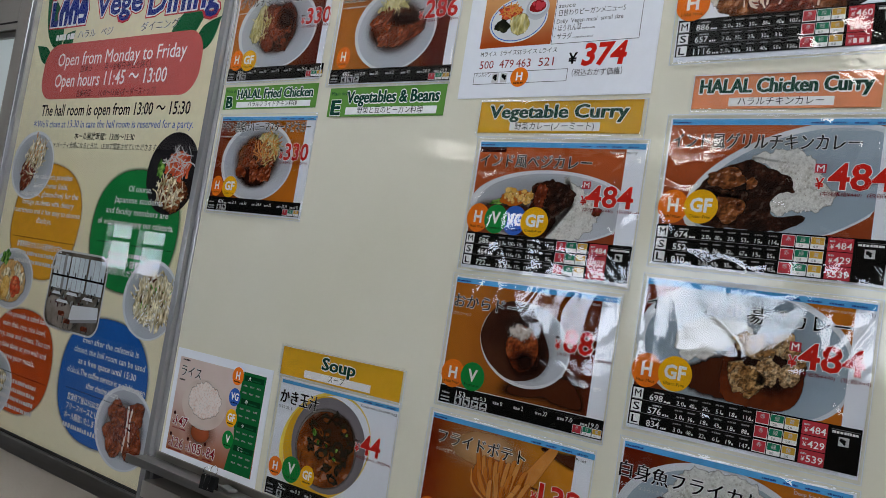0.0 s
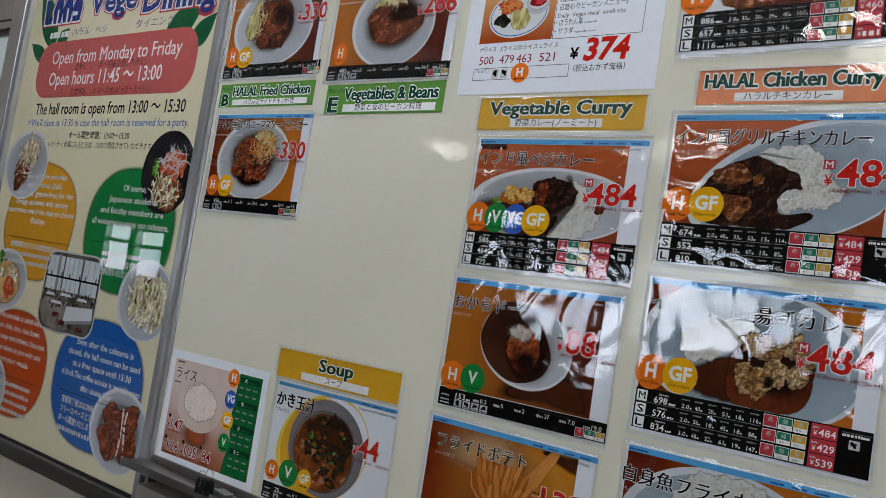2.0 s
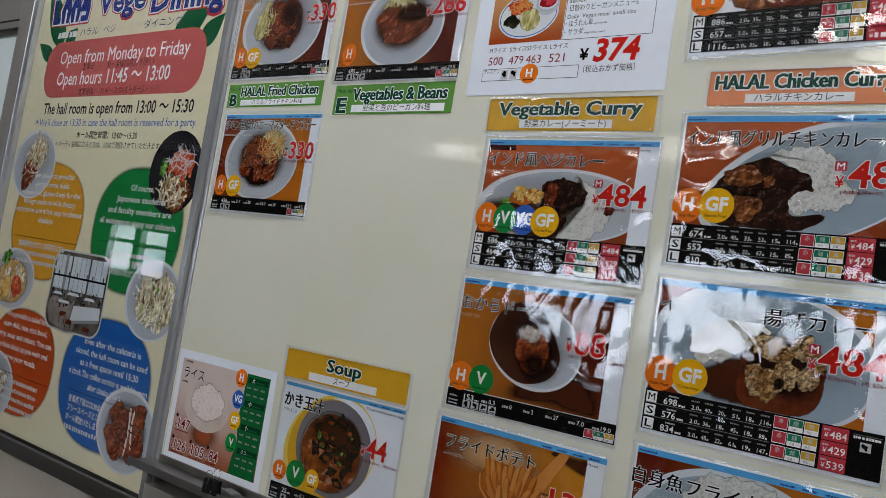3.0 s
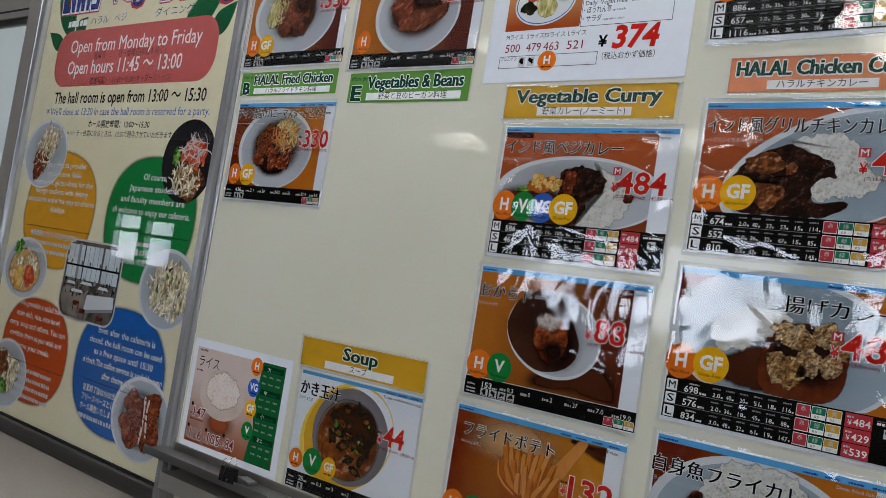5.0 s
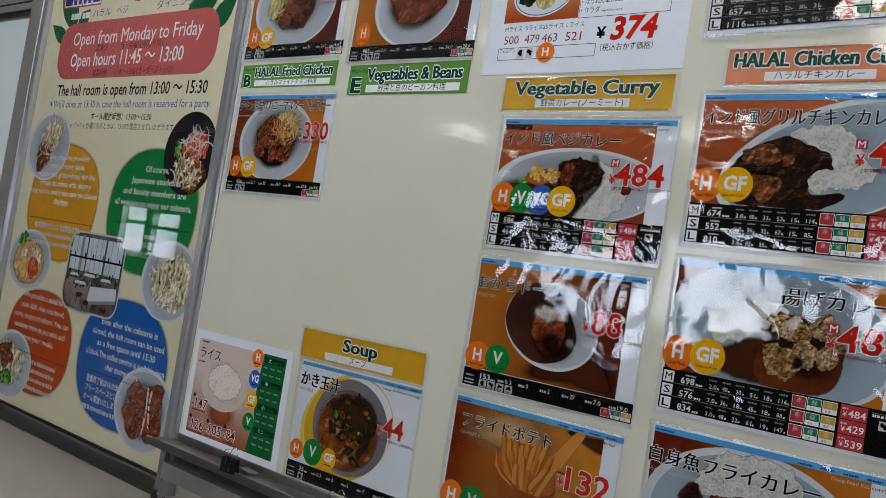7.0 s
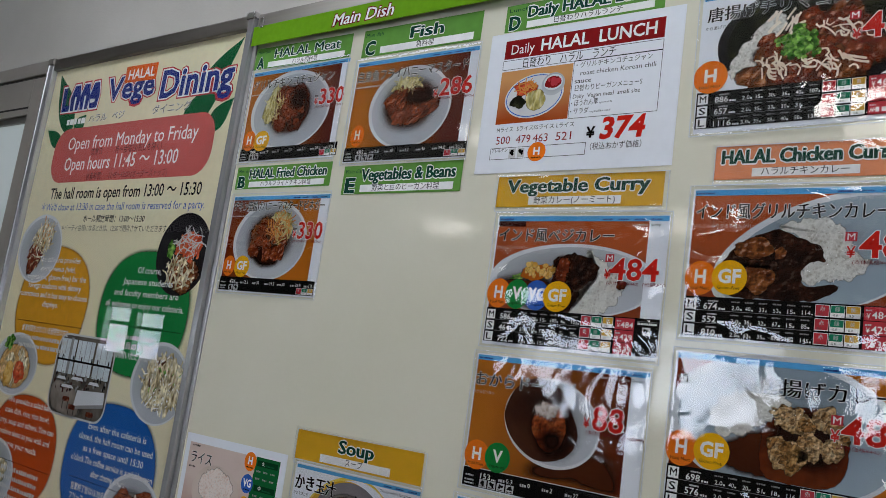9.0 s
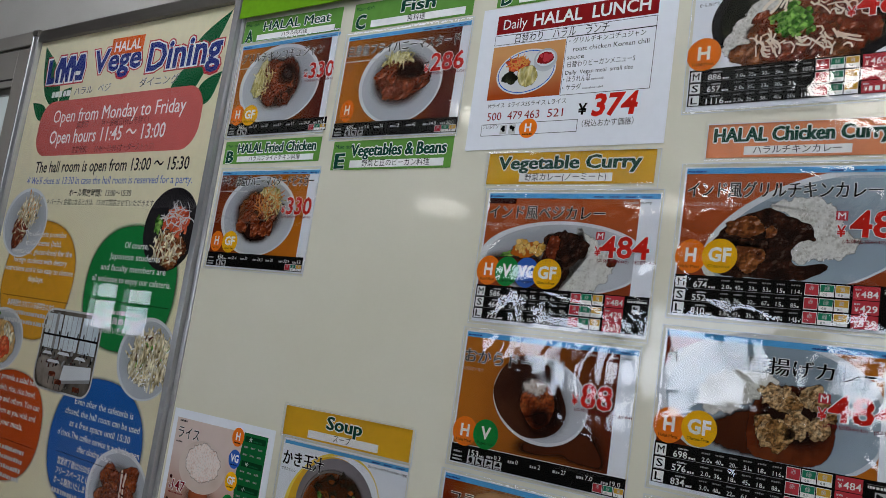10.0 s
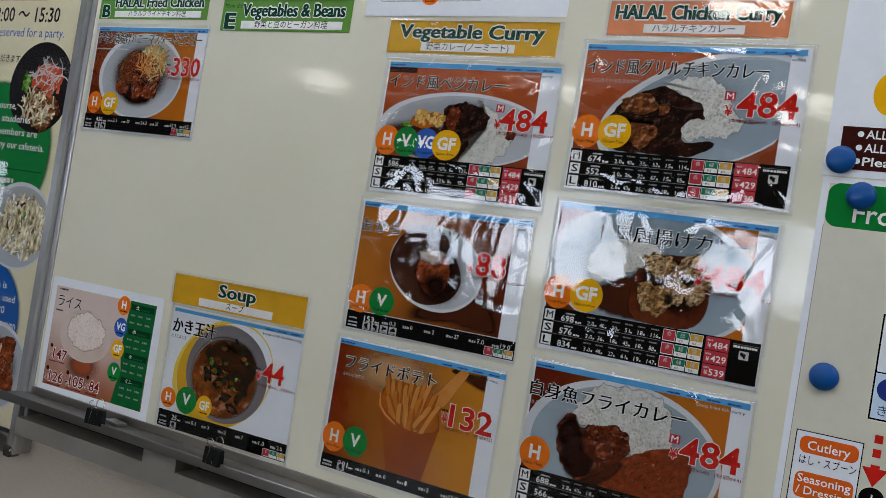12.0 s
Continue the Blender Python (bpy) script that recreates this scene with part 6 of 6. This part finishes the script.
def header_strip(x, z, w, h, colour, english, japanese, letter="", tilt=0.0, text=(0.5, 0.6), gloss=False, group="header strips on the board", label="", small=""):
    t = thing("header_strip", pose(x, -0.0006, z, 0, -tilt, 0), label, "sign", group)
    part("paper", box_mesh((0, -0.0006, -h / 1000), (w / 1000, 0, 0), 0.0002, 1), INK[colour], t)
    S = Sheet(t, 0.0007)
    x0 = w * 0.03 + (h * 0.62 if letter else 0)
    if letter:
        S.letter("letter", letter, w * 0.028, h * 0.93, h * 0.5, INK["textgreen"], 2, h * 0.45, 0.03, strike=1.4, halo=1.6)
        S.letter("small_word", small, w * 0.02, h * 0.26, h * 0.14, INK["textgreen"], 2, h * 0.8)
    free = w - x0 - w * 0.04
    S.letter("heading", english, x0 + free * 0.5, h * 0.53, h * 0.40, INK["textgreen"], 2, free * text[1], 0.014, strike=h * 0.036, halo=2.3, centre=True)
    b = S.rect("label_bar", x0 + (free * 0.02 if letter else free * 0.2), h * 0.68, x0 + (free * 0.98 if letter else free * 0.8), h * 0.93, INK["white"], 1)
    S.letter("japanese_name", japanese, x0 + free * 0.5, h * 0.88, h * 0.18, INK["black"], 2, centre=True, parent=b)
    if gloss:
        film_sheet((w + 8) / 1000, (h + 8) / 1000, int(w + h), t, 0.0034, 0.3).location = (-0.004, 0, 0.004)
    return t


GRN = "bright green header strip with dark green lettering, on the board"
header_strip(-0.701, 1.971, 298, 51, "green", "HALAL Meat", "ハラル肉料理", "A", -0.8, (0.5, 0.82), label=GRN, small="Main dish")
header_strip(-0.371, 1.966, 291, 57, "green", "Fish", "魚料理", "C", -0.4, (0.5, 0.34), label=GRN, small="Main dish")
header_strip(-0.030, 1.962, 294, 50, "green", "Daily HALAL Lunch", "日替わりハラルランチ", "D", 0, (0.5, 0.96), label=GRN, small="Lunch")
header_strip(-0.692, 1.694, 290, 50, "green", "HALAL Fried Chicken", "ハラルフライドチキン料理", "B", 0.3, (0.5, 0.98), label=GRN, small="Main dish")
header_strip(-0.366, 1.683, 287, 57, "green", "Vegetables & Beans", "野菜と豆のビーガン料理", "E", 0.2, (0.5, 0.97), label=GRN, small="Main dish")
header_strip(0.0, 1.650, 293, 53, "gold", "Vegetable Curry", "野菜カレー(ノーミート)", "", 0, (0.5, 0.92), gloss=True, label="golden yellow header strip with dark green lettering, on the board")
header_strip(0.365, 1.682, 244, 49, "salmon", "HALAL Chicken Curry", "ハラルチキンカレー", "", 0, (0.5, 0.98), gloss=True, label="salmon pink header strip with dark green lettering, on the board")
header_strip(-0.374, 1.175, 300, 55, "gold", "Soup", "スープ", "", 0.8, (0.5, 0.3), gloss=True, label="golden yellow header strip reading Soup, above a menu card")

# long banner over the main dishes
t = thing("header_strip", pose(-0.711, -0.0135, 2.020), "long lime green banner reading Main Dish, along the board's top", "sign")
part("paper", box_mesh((0, -0.0006, -0.046), (1.0, 0, 0), 0.0002, 1), INK["lime"], t)
Sheet(t, 0.0007).letter("heading", "Main Dish", 255, 36, 26, INK["white"], 2, 165, 0.03, 0.15, edge=INK["wine"], rim=0.06)


# ---- notices held by magnets ----
def notice_sheets():
    t = thing("notice_sheet", pose(0.674, -0.0005, 1.712), "white notice sheet with a brown panel, held by a blue magnet", "notice", "notices held by magnets")
    part("paper", box_mesh((0, -0.0004, -0.252), (0.30, 0, 0)), PAPER, t)
    S = Sheet(t, 0.0006)
    pb = S.rect("panel", 16, 189, 290, 243, INK["brown"], 1, label="dark brown panel")
    for k, body in enumerate(("ALL", "ALL", "Please")):
        S.ellipse("bullet", 37, 198 + k * 17, 3.6, 3.6, INK["white"], 2, pb, n=20)
        S.letter("notice_line", body, 43, 203 + k * 17, 10.5, INK["white"], 2, 8.0 * len(body), 0.015, parent=pb)
        S.bars("notice_line", 76 + 20 * (k == 2), 203 + k * 17, 150, 10, INK["white"], 2, k, pb)
    S.ellipse("yellow_disc", 66, 146, 22, 28, INK["badge_gold"], 1)
    t = thing("notice_sheet", pose(0.676, -0.0005, 1.458), "cream notice sheet showing where to take cutlery, held by blue magnets", "notice", "notices held by magnets")
    part("paper", box_mesh((0, -0.0004, -0.60), (0.42, 0, 0)), PAPER, t)
    S = Sheet(t, 0.0006)
    S.rect("tint", 9, 8, 412, 592, ink("notice_tint", "d9d6c6", 0.6, 0.02), 0.5)
    S.rect("edge_line", 8.2, 60, 9, 592, INK["grey"], 0.6)
    g = S.round_rect("heading_panel", 9, 7, 330, 62, 14, INK["deepgreen"], 1, label="green heading panel")
    S.letter("heading", "Fro", 40, 54, 24, INK["white"], 2, 44, 0.01, parent=g)
    bb = S.rect("blue_box", 90, 160, 240, 288, INK["black"], 1)
    S.rect("box_inside", 92, 162, 238, 230, PAPER, 1.4, bb)
    S.rect("box_inside", 92, 231.5, 238, 286, INK["paleblue"], 1.4, bb)
    S.ellipse("blue_disc", 109, 250, 14, 14, INK["navy"], 2, bb)
    S.letter("japanese_line", "き", 99, 281, 10, INK["navy"], 2, parent=bb)
    cb = S.rect("cutlery_box", 15, 318, 91, 560, INK["black"], 1)
    S.rect("box_inside", 16.2, 319.2, 89.8, 559, PAPER, 1.4, cb)
    p = S.round_rect("cutlery_label", 21, 324, 87, 345, 8, INK["orange"], 2, cb)
    S.letter("cutlery_word", "Cutlery", 30, 340, 11, INK["white"], 2.5, 48, 0.01, parent=p)
    S.letter("japanese_line", "はし・スプーン", 23, 358, 9, INK["black"], 2, 64, parent=cb)
    p = S.round_rect("seasoning_label", 21, 368, 87, 400, 8, INK["orange"], 2, cb)
    S.letter("seasoning_word", "Seasoning", 24, 381, 10, INK["white"], 2.5, 60, 0.01, parent=p)
    S.letter("seasoning_word", "/ Dressing", 24, 395, 10, INK["white"], 2.5, 60, 0.01, parent=p)
    S.bars("japanese_line", 23, 412, 60, 9, INK["black"], 2, 3, cb)
    for y in (310, 327):
        S.rect("arrow_dash", 101, y - 5, 110, y + 5, INK["red"], 1)
    S.poly("arrow", [(92, 345), (101, 345), (101, 341), (111, 341), (111, 345), (120, 345), (106, 368)], INK["red"], 1)
    S.ellipse("black_disc", 107, 382, 14, 14, INK["black"], 1)
    S.letter("disc_sign", "1", 107, 388, 12, INK["white"], 2, centre=True)


notice_sheets()


def magnet(x, z):
    bm = bmesh.new()
    prof = [(0.0, -0.0095), (0.006, -0.0093), (0.012, -0.0082), (0.0155, -0.0062), (0.0172, -0.0035), (0.0172, -0.0008), (0.0165, 0.0)]
    n = 40
    rings = []
    for r, y in prof[1:]:
        rings.append([bm.verts.new((r * math.cos(2 * math.pi * k / n), y, r * math.sin(2 * math.pi * k / n))) for k in range(n)])
    top = bm.verts.new((0, prof[0][1], 0))
    for k in range(n):
        bm.faces.new((top, rings[0][k], rings[0][(k + 1) % n]))
        for a, b in zip(rings, rings[1:]):
            bm.faces.new((a[k], b[k], b[(k + 1) % n], a[(k + 1) % n]))
    bm.faces.new(rings[-1])
    bmesh.ops.recalc_face_normals(bm, faces=bm.faces[:])
    for f in bm.faces:
        f.smooth = True
    me = bpy.data.meshes.new("magnet")
    bm.to_mesh(me)
    bm.free()
    me.materials.append(MAGBLUE)
    m = tagged(new("magnet", me), "round blue plastic magnet holding a notice", "magnet", "blue magnets on the board")
    m.matrix_basis = pose(x, -0.0016, z)
    return m


magnet(0.693, 1.480)
magnet(0.722, 1.437)
magnet(0.712, 1.210)
